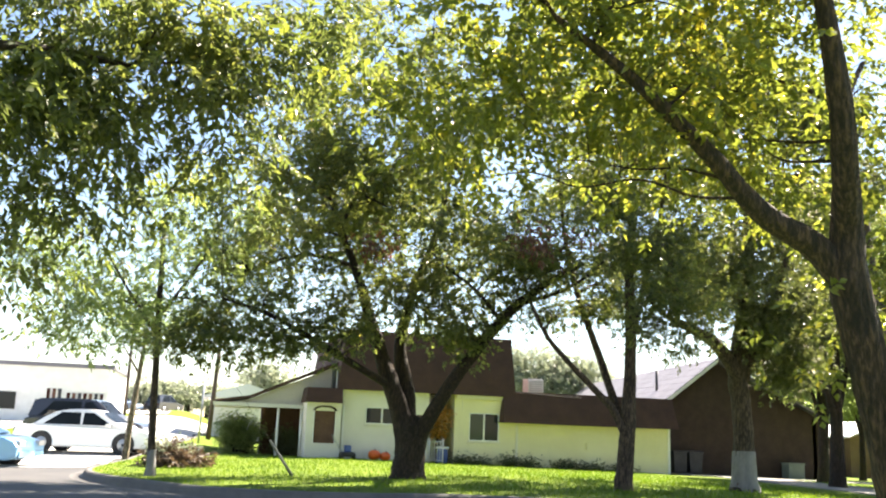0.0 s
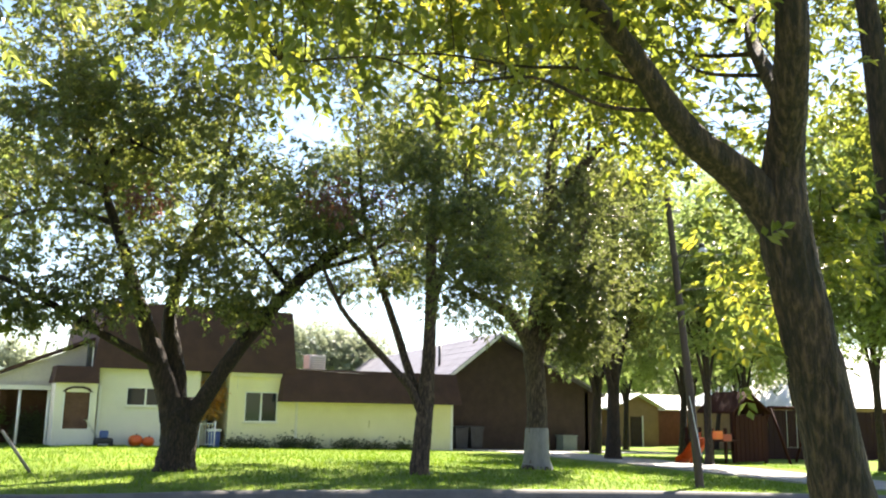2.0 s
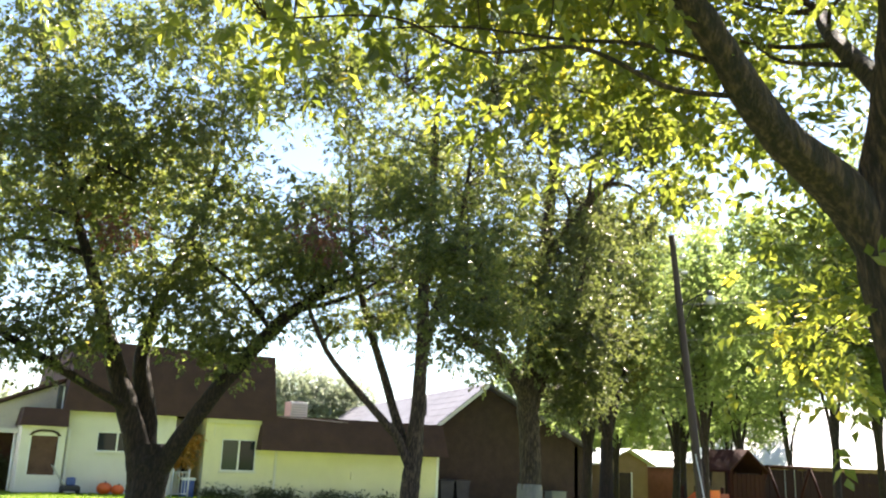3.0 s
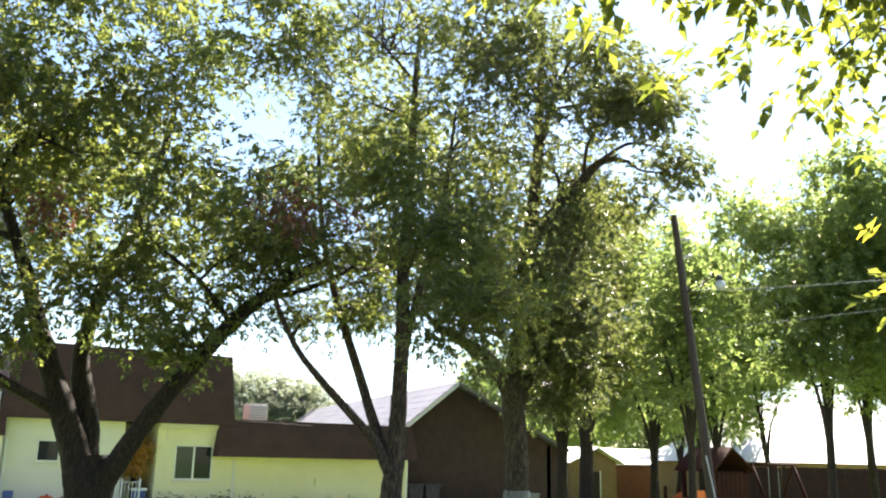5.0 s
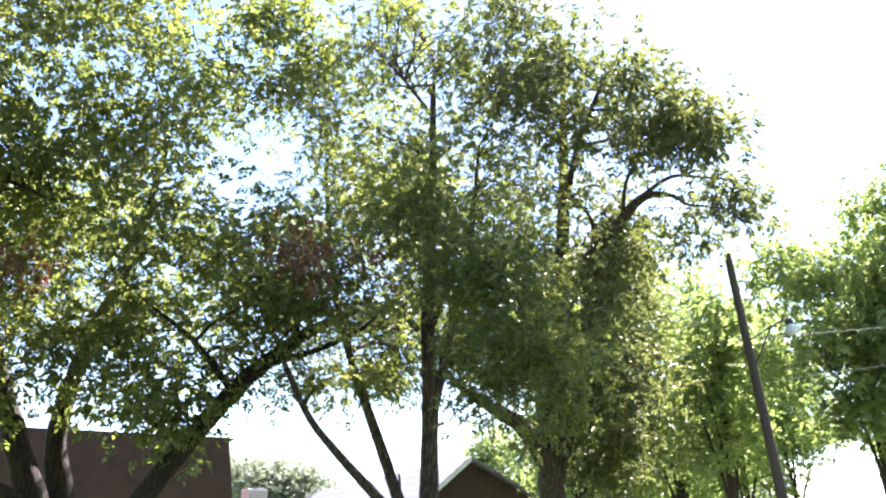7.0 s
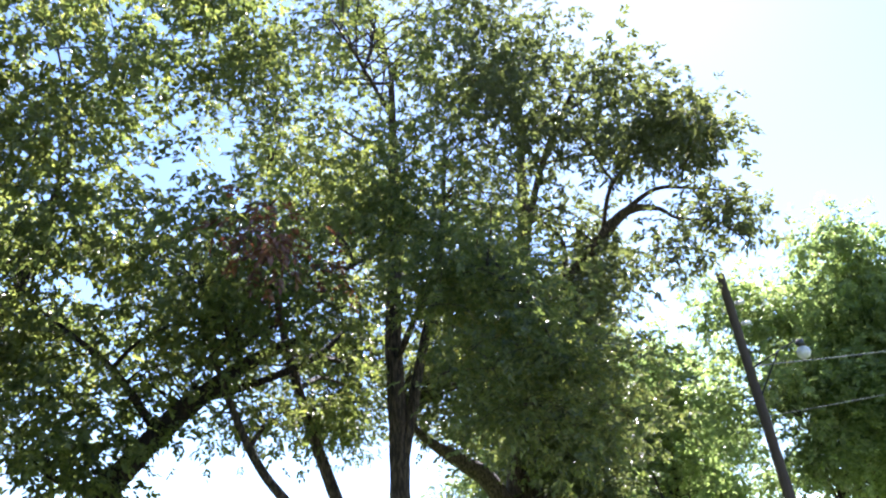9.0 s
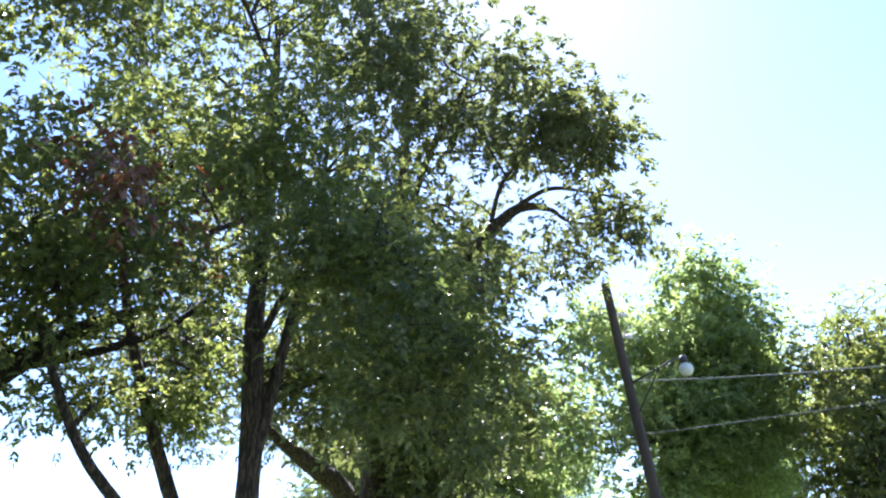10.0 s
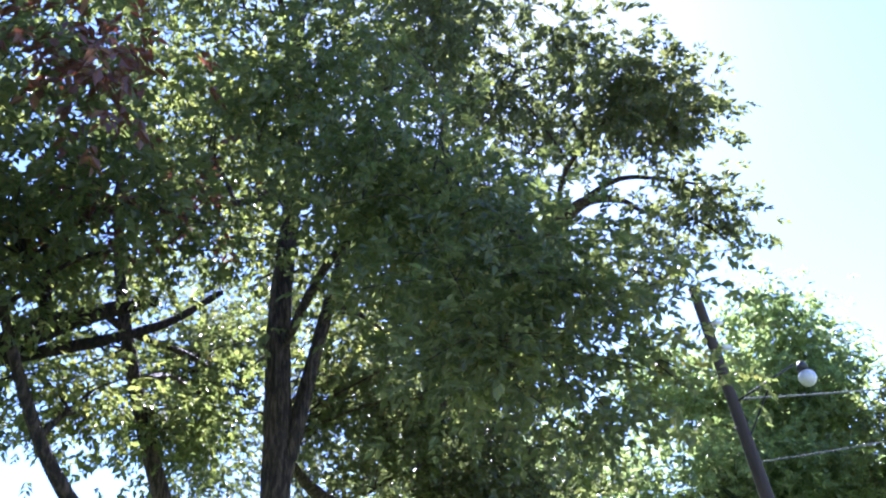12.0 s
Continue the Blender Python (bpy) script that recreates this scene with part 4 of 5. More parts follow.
garden_tree(30.5, 36.5, 7.5, (0.2, 0), [(0, 0, 5.6, 2.2, 1.8, 1.7), (-1.5, 0, 4.0, 1.3, 1.1, 0.9), (1.6, 0, 4.1, 1.4, 1.1, 0.9)], 35, M_LEAF_LIGHT, 0.15, 210)
garden_tree(37.3, 35.4, 7.5, (-0.2, 0), [(0, 0, 5.8, 2.3, 1.8, 1.8), (-1.6, 0, 4.2, 1.4, 1.1, 0.9), (1.7, 0, 4.2, 1.5, 1.1, 0.9)], 36, M_LEAF_LIGHT, 0.15, 220)
garden_tree(39.2, 38.8, 8.5, (1.0, 0), [(1.5, -0.5, 7.0, 2.0, 1.8, 1.3), (4.2, -0.6, 7.6, 1.8, 1.6, 1.1), (2.6, -1.6, 6.0, 1.6, 1.4, 0.9)], 37, M_LEAF, 0.15, 240)
garden_tree(43.0, 42.0, 9.5, (0.2, 0), [(0, 0, 6.6, 3.2, 2.6, 2.4), (3.4, 0, 6.0, 2.6, 2.2, 2.0)], 30, M_LEAF_LIGHT, 0.22, 220)
tree("silver_tree", "large grey-green tree far behind the flat roof",
     [(23.0, 58.0, 0, 0.4), (23.0, 58.0, 2.0, 0.35), (23.2, 58.0, 4.0, 0.2), (23.3, 58, 6.2, 0.06)], [[(23.0, 58, 2.2, 0.2), (21.6, 58, 4.2, 0.1)], [(23, 58, 2.4, 0.2), (25, 58, 4.4, 0.1)]],
     [(22.0, 58, 5.4, 2.6, 2.0, 1.9), (25.2, 58, 5.0, 2.3, 2.0, 1.7), (20.0, 58, 5.6, 1.5, 1.6, 1.4)], 260, 14, (0.4, 7, 0.24, 0.09), M_LEAF_SILVER, M_BARK, 31, spread=0.55, first=30, thick=0.06)
tree("distant_tree", "rounded distant tree behind the carport roof",
     [(3.6, 62, 0, 0.3), (3.6, 62, 2.0, 0.25), (3.6, 62, 4.6, 0.08)], [[(3.6, 62, 2.0, 0.14), (4.6, 62, 3.6, 0.06)]],
     [(3.5, 62, 4.1, 1.4, 1.4, 1.0), (4.6, 62, 3.8, 0.9, 1.0, 0.7)], 110, 12, (0.3, 7, 0.18, 0.1), M_LEAF_SILVER, M_BARK, 32, spread=0.5, first=16, thick=0.06)
for k in range(5):
    xx, yy = 39.0 + 6.0 * k, 57.0 + 1.5 * (k % 3)
    tree("distant_tree", "tall green tree behind the low houses",
         [(xx, yy, -0.5, 0.3), (xx, yy, 2.0, 0.25), (xx + 0.2, yy, 5.0, 0.1)], [[(xx, yy, 2.0, 0.16), (xx + 1.6, yy, 4.2, 0.07)], [(xx, yy, 2.2, 0.16), (xx - 1.6, yy, 4.6, 0.07)]],
         [(xx, yy, 5.6 + 0.5 * (k % 2), 2.6, 2.0, 2.4), (xx + 2.4, yy, 4.4, 2.0, 1.6, 1.8), (xx - 2.2, yy, 3.9, 1.9, 1.6, 1.7), (xx + 0.6, yy, 8.2, 1.9, 1.6, 1.4)],
         280, 11, (0.36, 7, 0.22, 0.12), M_LEAF_LIGHT, M_BARK_DARK, 80 + k, gap=-0.05, spread=0.5, first=24, thick=0.07, group="trees behind the low houses")
for k in range(5):
    xx = -7.0 + 2.3 * k
    tree("distant_tree", "distant green tree along the end of the street",
         [(xx, 105 + 2 * k, 2, 0.3), (xx, 105 + 2 * k, 4.0, 0.2), (xx, 105 + 2 * k, 5.2, 0.08)], [[(xx, 105 + 2 * k, 3.4, 0.14), (xx + 1, 105 + 2 * k, 4.6, 0.06)]],
         [(xx, 105 + 2 * k, 4.0 + 0.3 * (k % 2), 2.2, 1.6, 0.9)], 60, 12, (0.5, 7, 0.3, 0.15), M_LEAF_SILVER, M_BARK, 40 + k, spread=0.6, first=10, thick=0.08, group="trees at the street's end")


# ---- buildings ----
def base(name, label, category, at, group="", turn=0.0):
    """A thing whose parts are given in world places."""
    ob = thing(name, label, category, group, at, turn)
    ob["home"] = 1
    return ob


def wpart(name, bm, material, parent, label="", smooth=False):
    ob = part(name, bm, material, parent, label, smooth)
    if parent.type == "EMPTY":
        ob.matrix_parent_inverse = parent.matrix_basis.inverted()
    return ob


def wrod(name, a, b, r0, r1, material, parent, label="", sides=10):
    ob = rod(name, a, b, r0, r1, material, parent, label, sides)
    if parent.type == "EMPTY":
        ob.matrix_parent_inverse = parent.matrix_basis.inverted()
    return ob


def wall_mesh(x0, x1, y0, y1, z0, z1, holes=()):
    """An upright wall along x from y0 to y1 thick, with rectangular holes (x0, x1, z0, z1) right through."""
    xs = sorted({x0, x1, *[v for h in holes for v in h[:2]]})
    bm = bmesh.new()
    for a, b in zip(xs[:-1], xs[1:]):
        cuts = sorted([h[2:] for h in holes if h[0] <= a and h[1] >= b])
        z = z0
        for lo, hi in [*cuts, (z1, z1)]:
            if lo > z:
                add_box(bm, a, b, y0, y1, z, lo)
            z = max(z, hi)
    bmesh.ops.remove_doubles(bm, verts=bm.verts, dist=0.0005)
    return bm


def sliding_window(parent, x0, x1, z0, z1, y, curtain=True):
    """A two-pane aluminium sliding window set into a wall whose face is at y."""
    fr = 0.03
    bm = bmesh.new()
    add_box(bm, x0, x1, y - 0.012, y + 0.09, z0, z0 + fr)
    add_box(bm, x0, x1, y - 0.012, y + 0.09, z1 - fr, z1)
    add_box(bm, x0, x0 + fr, y - 0.012, y + 0.09, z0 + fr, z1 - fr)
    add_box(bm, x1 - fr, x1, y - 0.012, y + 0.09, z0 + fr, z1 - fr)
    win = wpart("window", bm, M_WHITE, parent, "white-framed two-pane sliding window")
    xm = (x0 + x1) / 2
    part("mullion", box(xm - 0.025, xm + 0.025, y - 0.008, y + 0.06, z0 + fr, z1 - fr), M_WHITE, win)
    part("pane", box(x0 + fr, xm - 0.03, y + 0.03, y + 0.036, z0 + fr, z1 - fr), M_GLASS_CURTAIN if curtain else M_GLASS, win)
    part("pane", box(xm + 0.03, x1 - fr, y + 0.045, y + 0.051, z0 + fr, z1 - fr), M_GLASS, win)
    part("sill", box(x0 - 0.05, x1 + 0.05, y - 0.05, y + 0.02, z0 - 0.06, z0 - 0.004, 0.008), M_STUCCO_PALE, win)
    return win


M_GLASS_CURTAIN = glass_material("window_glass_curtained", (0.05, 0.065, 0.055))

HY = 31.34
house = base("yellow_house", "low yellow stucco house with brown mansard roof and flat garage wing", "house", (8.0, 35.0, 0.05))
wl_h = [(5.43, 6.62, 1.4, 1.98)]
wpart("wall", wall_mesh(4.55, 7.75, HY, HY + 0.2, -0.3, 2.6, wl_h), M_STUCCO_PALE, house, "pale cream stucco wall")
wpart("wall", wall_mesh(8.72, 11.15, HY, HY + 0.2, -0.3, 2.6, [(9.28, 10.43, 0.93, 1.93)]), M_STUCCO, house)
wpart("wall", box(4.55, 4.75, HY + 0.2, 40, -0.3, 2.6), M_STUCCO, house)
wpart("wall", box(7.55, 7.75, HY + 0.2, HY + 1.8, -0.3, 2.6), M_STUCCO, house)
wpart("wall", box(8.72, 8.92, HY + 0.2, HY + 1.8, -0.3, 2.6), M_STUCCO, house)
wpart("wall", wall_mesh(7.75, 8.72, HY + 1.6, HY + 1.8, -0.3, 2.6, []), M_STUCCO_PALE, house, "cream back wall of the entry recess")
wpart("wall", wall_mesh(11.15, 17.37, HY, HY + 0.2, -0.4, 2.2), M_STUCCO, house, "yellow garage wing wall")
wpart("wall", box(17.17, 17.37, HY + 0.2, 38.5, -0.4, 2.2), M_STUCCO, house)
wpart("corner_trim", box(11.09, 11.17, HY - 0.035, HY - 0.004, -0.3, 1.75), M_STUCCO_PALE, house)
wpart("corner_trim", box(17.33, 17.42, HY - 0.035, HY - 0.004, -0.4, 1.7), M_WHITE, house, "white corner trim")
wpart("downpipe", box(4.58, 4.66, HY - 0.07, HY - 0.006, 0.1, 2.0, 0.01), M_WHITE, house)
wpart("fascia", box(8.75, 11.0, HY - 0.1, HY - 0.005, 2.43, 2.56), M_STUCCO_PALE, house)
wall_lamp = wpart("wall_lamp", box(10.86, 10.98, HY - 0.16, HY - 0.004, 2.16, 2.34, 0.02), M_DARK_METAL, house, "small dark wall lamp")
wrod("conduit", (9.0, HY - 0.015, 2.0), (9.0, HY - 0.015, 2.42), 0.012, 0.012, M_STUCCO_PALE, house, sides=6)
wrod("roof_cable", (10.9, HY - 0.165, 2.74), (13.6, HY - 0.195, 2.66), 0.01, 0.01, M_RUBBER, house, "thin black cable over the roof edge", sides=6)
wpart("wall_box", box(13.9, 14.05, HY - 0.09, HY - 0.004, 0.75, 1.0, 0.01), M_STUCCO, house)
sliding_window(house, 5.43, 6.62, 1.4, 1.98, HY, False)
sliding_window(house, 9.28, 10.43, 0.93, 1.93, HY)


def mansard(x0, x1, y0, y1, z0, z1, inset, rake0, rake1, name, parent, label=""):
    """A skirt roof: sloping faces in courses of shingle, round a flat top."""
    bm = bmesh.new()
    rows = max(6, int((z1 - z0) / 0.16))
    prev = None
    for k in range(rows + 1):
        t = k / rows
        for lip in ((0.0, 0.006) if 0 < k < rows else (0.006,)):
            d = inset * t - lip
            z = z0 + (z1 - z0) * t
            ring = [bm.verts.new(p) for p in ((x0 + rake0 * t - lip, y0 + d, z), (x1 - rake1 * t + lip, y0 + d, z), (x1 - rake1 * t + lip, y1, z), (x0 + rake0 * t - lip, y1, z))]
            if prev:
                for i in range(4):
                    bm.faces.new((prev[i], prev[(i + 1) % 4], ring[(i + 1) % 4], ring[i]))
            else:
                bm.faces.new(ring[::-1])
            prev = ring
    bm.faces.new(prev)
    bmesh.ops.recalc_face_normals(bm, faces=bm.faces)
    return wpart(name, bm, M_ROOF, parent, label)


mansard(4.35, 11.0, HY - 0.22, 40.2, 2.56, 4.74, 0.55, 0.3, 0.05, "mansard_roof", house, "dark brown shingled mansard roof")
mansard(10.42, 17.52, HY - 0.55, 38.7, 1.62, 2.77, 0.42, 0.14, 0.06, "skirt_roof", house, "dark brown shingled skirt over the garage wing")
mansard(3.22, 4.52, HY - 0.5, 33.5, 2.06, 2.58, 0.2, 0.08, 0.0, "porch_roof", house, "small dark brown porch roof")
wpart("ridge_vent", box(4.9, 5.4, HY + 0.5, HY + 0.9, 4.75, 4.87, 0.02), M_METAL, house)
# porch
porch = wpart("porch", wall_mesh(3.3, 4.5, HY - 0.35, HY - 0.2, -0.1, 2.06, [(3.58, 4.3, 0.68, 1.78)]), M_STUCCO_PALE, house, "cream porch front with arched opening")
wpart("porch_side", box(3.3, 3.45, HY - 0.19, HY + 2, -0.1, 2.06), M_STUCCO_PALE, house)
part("arch_trim", prism([(3.5, 1.78), (3.6, 1.9), (3.8, 1.96), (4.1, 1.96), (4.28, 1.9), (4.38, 1.78), (4.3, 1.78), (4.22, 1.85), (4.08, 1.9), (3.8, 1.9), (3.66, 1.85), (3.58, 1.78)], "y", HY - 0.39, HY - 0.352), M_BRICK_BROWN, porch)
part("screen", box(3.58, 4.3, HY - 0.29, HY - 0.27, 0.68, 1.78), M_BRICK_MID, porch, "brown screened opening")
part("opening_trim", box(3.54, 3.58, HY - 0.37, HY - 0.2, 0.68, 1.78), M_WHITE, porch)
part("opening_trim", box(4.3, 4.34, HY - 0.37, HY - 0.2, 0.68, 1.78), M_WHITE, porch)
wpart("flue", box(4.2, 4.32, HY + 0.1, HY + 0.4, 2.58, 3.3), M_DARK_METAL, house)
wpart("flue_trim", box(4.32, 4.36, HY + 0.08, HY + 0.38, 2.58, 3.25), M_WHITE, house)

cooler = base("evaporative_cooler", "white box evaporative cooler standing on the flat garage roof", "air cooler", (12.5, 33.3, 2.77))
wpart("casing", box(12.15, 12.8, 33.0, 33.6, 2.82, 3.38, 0.02), M_WHITE, cooler)
for k in range(5):
    wpart("louvre", box(12.2, 12.75, 32.975, 32.996, 2.9 + 0.085 * k, 2.95 + 0.085 * k), M_METAL, cooler)
wpart("stand", box(12.2, 12.75, 33.05, 33.55, 2.76, 2.83), M_DARK_METAL, cooler)
gable_vent = base("roof_vents", "pale metal vents on the flat garage roof", "roof vent", (11.3, 33.2, 2.77))
wpart("pipe", box(11.2, 11.45, 33.1, 33.3, 2.77, 2.9, 0.01), M_METAL, gable_vent)

# carport wing with low gable
wing = base("carport_wing", "low carport with beige gable, white fascia and brick wall behind", "carport", (2.4, 35.0, 0.1))
wpart("gable", prism([(0.3, 1.9), (4.6, 1.9), (4.6, 3.46), (4.15, 3.3), (1.4, 2.1)], "y", HY + 1.0, HY + 1.12), M_SIDING, wing, "beige gable siding")
bm = prism([(0.2, 1.97), (1.45, 2.16), (4.15, 3.36), (4.7, 3.56), (4.7, 3.64), (4.1, 3.44), (1.4, 2.24), (0.16, 2.04)], "y", HY + 0.8, HY + 8)
wpart("roof", bm, M_ROOF, wing, "thin dark brown roof edge")
wpart("fascia", box(0.15, 3.35, HY + 0.7, HY + 0.8, 1.84, 1.97), M_STUCCO_PALE, wing, "cream fascia board")
wpart("soffit", box(0.25, 4.6, HY + 0.8, HY + 7.9, 1.86, 1.92), M_SIDING, wing)
wpart("brick_wall", box(1.95, 4.5, HY + 3.0, HY + 3.2, -0.1, 1.86), M_BRICK_MID, wing, "dark brown brick wall in shade")
wpart("brick_pier", box(1.95, 2.15, HY + 2.6, HY + 2.98, -0.1, 1.86), M_BRICK_MID, wing)
wrod("post", (2.42, HY + 0.85, 0.0), (2.42, HY + 0.85, 1.86), 0.045, 0.045, M_WHITE, wing)
wrod("post", (3.25, HY + 0.85, 0.0), (3.25, HY + 0.85, 1.86), 0.045, 0.045, M_WHITE, wing)
far_roof = base("distant_house", "white roof of a distant house behind the carport", "house", (1.6, 50, 1.2))
wpart("wall", box(0.2, 4.0, 50, 56, 0.2, 2.6), M_STUCCO_PALE, far_roof)
wpart("roof", prism([(-0.3, 2.6), (2.0, 3.3), (4.4, 2.6), (4.4, 2.5), (-0.3, 2.5)], "y", 49.6, 56.4), M_ROOF_WHITE, far_roof)


def bush(name, label, lobes, seed, mat, clumps=60, leaf=(0.1, 5, 0.06, 0.035), category="bush"):
    rng = np.random.default_rng(seed)
    l0 = np.asarray(lobes, float)
    x, y = l0[0][:2]
    z = ground_z(x, y)
    top = thing(name, label, category, "", (x, y, z))
    cs = in_lobes(rng, lobes, clumps, -0.4)
    cs = cs[cs[:, 2] > z + 0.03]
    tubes = [tube([(x + 0.3 * (c[0] - x), y + 0.3 * (c[1] - y), z - 0.03, 0.012), (*(0.6 * c + 0.4 * np.array([x, y, z])), 0.008), (*c, 0.004)], 4) for c in cs]
    v, f = joined(tubes)
    put("stems", mesh_from("stems", v - (x, y, z), f, True), M_BARK_DARK, top)
    v, f = foliage(rng, cs, 16, 0.12, *leaf, 0.2)
    v[:, 2] = np.maximum(v[:, 2], z + 0.01)
    put("leaves", mesh_from("leaves", v - (x, y, z), [f]), mat, top)
    return top


bush("hedge", "clipped dark green hedge beside the carport", [(1.3, 33.4, 0.8, 0.72, 0.5, 0.78), (0.9, 33.4, 0.9, 0.5, 0.45, 0.7)], 50, M_LEAF_LIGHT, 260)
bush("hedge", "dark rounded shrub before the brick wall", [(2.95, 33.2, 0.55, 0.5, 0.45, 0.62)], 51, M_LEAF_DARK, 150)
bush("shrub", "orange-yellow autumn shrub in the entry recess", [(8.22, 31.6, 1.85, 0.27, 0.25, 0.36), (8.2, 31.6, 1.35, 0.1, 0.1, 0.3)], 52, M_LEAF_ORANGE, 34, (0.14, 5, 0.09, 0.05), "shrub")
for k, (bx, br, bh) in enumerate(((9.0, 0.45, 0.16), (9.7, 0.3, 0.12), (10.7, 0.4, 0.26), (11.5, 0.45, 0.18), (12.9, 0.6, 0.15), (13.9, 0.5, 0.13), (15.2, 0.5, 0.11))):
    bush("foundation_plant", "low dark plants along the foot of the yellow wall", [(bx, HY - 0.35, float(level(bx, HY)) + bh * 0.5, br, 0.22, bh)], 60 + k, M_LEAF_DARK, 26)
bush("brush_pile", "heap of dry brown cut branches and leaves on the lawn", [(-0.6, 22.9, 0.3, 0.55, 0.42, 0.24), (-0.25, 22.8, 0.25, 0.28, 0.3, 0.24), (-0.9, 23.1, 0.32, 0.32, 0.36, 0.26)], 70, M_LEAF_TAN, 60, (0.2, 5, 0.13, 0.05), "brush pile")
bush("brush_pile", "grey-green clippings on top of the brush heap", [(-0.75, 23.2, 0.5, 0.45, 0.3, 0.1)], 71, M_LEAF_SILVER, 16, (0.2, 5, 0.13, 0.05), "clippings")

# small things before the house
mower = base("lawn_mower", "dark lawn mower parked before the porch wall", "lawn mower", (4.72, 30.6, ground_z(4.72, 30.6)))
mz = ground_z(4.72, 30.6)
wpart("deck", box(4.5, 4.98, 30.4, 30.85, mz + 0.08, mz + 0.24, 0.04), M_DARK_METAL, mower)
wpart("engine", box(4.62, 4.86, 30.5, 30.74, mz + 0.24, mz + 0.46, 0.04), M_BLUE, mower)
for wx in (4.52, 4.96):
    for wy in (30.42, 30.83):
        w = wrod("wheel", (wx - 0.025, wy, mz + 0.1), (wx + 0.025, wy, mz + 0.1), 0.1, 0.1, M_RUBBER, mower, sides=14)
for wy in (30.45, 30.8):
    wrod("handle_bar", (4.55, wy, mz + 0.25), (4.18, wy, mz + 0.8), 0.012, 0.012, M_METAL, mower, sides=6)
wrod("grip", (4.18, 30.43, mz + 0.8), (4.18, 30.82, mz + 0.8), 0.016, 0.016, M_RUBBER, mower, sides=6)


def pumpkin(x, y, r):
    z = ground_z(x, y)
    top = base("pumpkin", "orange-red pumpkin beside the house wall", "pumpkin", (x, y, z), "pumpkins by the wall")
    bm = bmesh.new()
    bmesh.ops.create_uvsphere(bm, u_segments=30, v_segments=14, radius=1)
    for v in bm.verts:
        a = math.atan2(v.co.y, v.co.x)
        s = 1 - 0.08 * abs(math.cos(5 * a)) ** 3
        dent = 0.86 - 0.16 * math.exp(-(v.co.x**2 + v.co.y**2) * 8)
        v.co = Vector((x + r * s * v.co.x, y + r * s * v.co.y, z + r * 0.8 + r * dent * v.co.z))
    wpart("rind", bm, M_ORANGE, top, smooth=True)
    wrod("stalk", (x, y, z + r * 1.35), (x + 0.03, y, z + r * 1.75), 0.03, 0.018, M_BARK_DARK, top, sides=6)


pumpkin(5.74, 30.95, 0.22)
pumpkin(6.1, 30.8, 0.19)
bin_ = base("storage_bin", "blue plastic bin standing in the entry recess", "bin", (8.35, 31.6, 0.1))
wpart("tub", box(8.15, 8.55, 31.45, 31.8, 0.05, 0.6, 0.04), M_BLUE, bin_)
wpart("lid", box(8.12, 8.58, 31.42, 31.83, 0.6, 0.68, 0.02), M_WHITE, bin_, "white lid")
gate = base("garden_gate", "white wire garden gate beside the entry", "gate", (7.95, 30.9, ground_z(7.95, 30.9)))
gz = ground_z(7.95, 30.9)
for gx_ in (7.7, 8.2):
    wrod("gate_post", (gx_, 30.9, gz - 0.05), (gx_, 30.9, gz + 0.85), 0.025, 0.025, M_WHITE, gate, sides=8)
for k in range(4):
    wrod("bar", (7.8 + 0.1 * k, 30.9, gz + 0.1), (7.8 + 0.1 * k, 30.9, gz + 0.75), 0.01, 0.01, M_WHITE, gate, sides=6)
for zz in (0.1, 0.75):
    wrod("rail", (7.7, 30.9, gz + zz), (8.2, 30.9, gz + zz), 0.014, 0.014, M_WHITE, gate, sides=6)

# brown brick hall behind the garage wing
hall = base("brown_hall", "dark brown brick gable hall with pale metal roof", "building", (21.7, 40.0, -0.2))
BY, BR = 33.1, 0.2
for nm, y0, y1 in (("gable_wall", BY, BY + 0.3), ("gable_wall", 56.0, 56.3)):
    s = (y0 - BY) * BR
    wpart(nm, prism([(18.0 + s, -0.6), (25.85 + s, -0.6), (25.85 + s, 2.2), (20.52 + s, 4.5), (18.0 + s, 2.64)], "y", y0, y1), M_BRICK_BROWN, hall)


def lean_quad(pts, thick):
    """A sloping sheet of four corners with a thickness."""
    bm = bmesh.new()
    up = [bm.verts.new(p) for p in pts]
    dn = [bm.verts.new((p[0], p[1], p[2] - thick)) for p in pts]
    bm.faces.new(up)
    bm.faces.new(dn[::-1])
    for i in range(4):
        bm.faces.new((up[i], dn[i], dn[(i + 1) % 4], up[(i + 1) % 4]))
    bmesh.ops.recalc_face_normals(bm, faces=bm.faces)
    return bm


y0, y1 = BY - 0.35, 57.0
s0, s1 = (y0 - BY) * BR, (y1 - BY) * BR
wpart("side_wall", lean_quad([(18.0, BY, 2.6), (18.2, BY, 2.6), (18.2 + 4.6, 56, 2.6), (18.0 + 4.6, 56, 2.6)], 3.2), M_BRICK_BROWN, hall)
wpart("side_wall", lean_quad([(25.2, BY, 2.3), (25.4, BY, 2.3), (25.4 + 4.6, 56, 2.3), (25.2 + 4.6, 56, 2.3)], 2.9), M_BRICK_BROWN, hall)
wpart("roof", lean_quad([(17.7 + s0, y0, 2.53), (20.57 + s0, y0, 4.66), (20.57 + s1, y1, 4.66), (17.7 + s1, y1, 2.53)], 0.1), M_ROOF_PALE, hall, "pale sunlit roof slope")
wpart("roof", lean_quad([(20.57 + s0, y0, 4.66), (26.2 + s0, y0, 2.2), (26.2 + s1, y1, 2.2), (20.57 + s1, y1, 4.66)], 0.1), M_ROOF_PALE, hall)
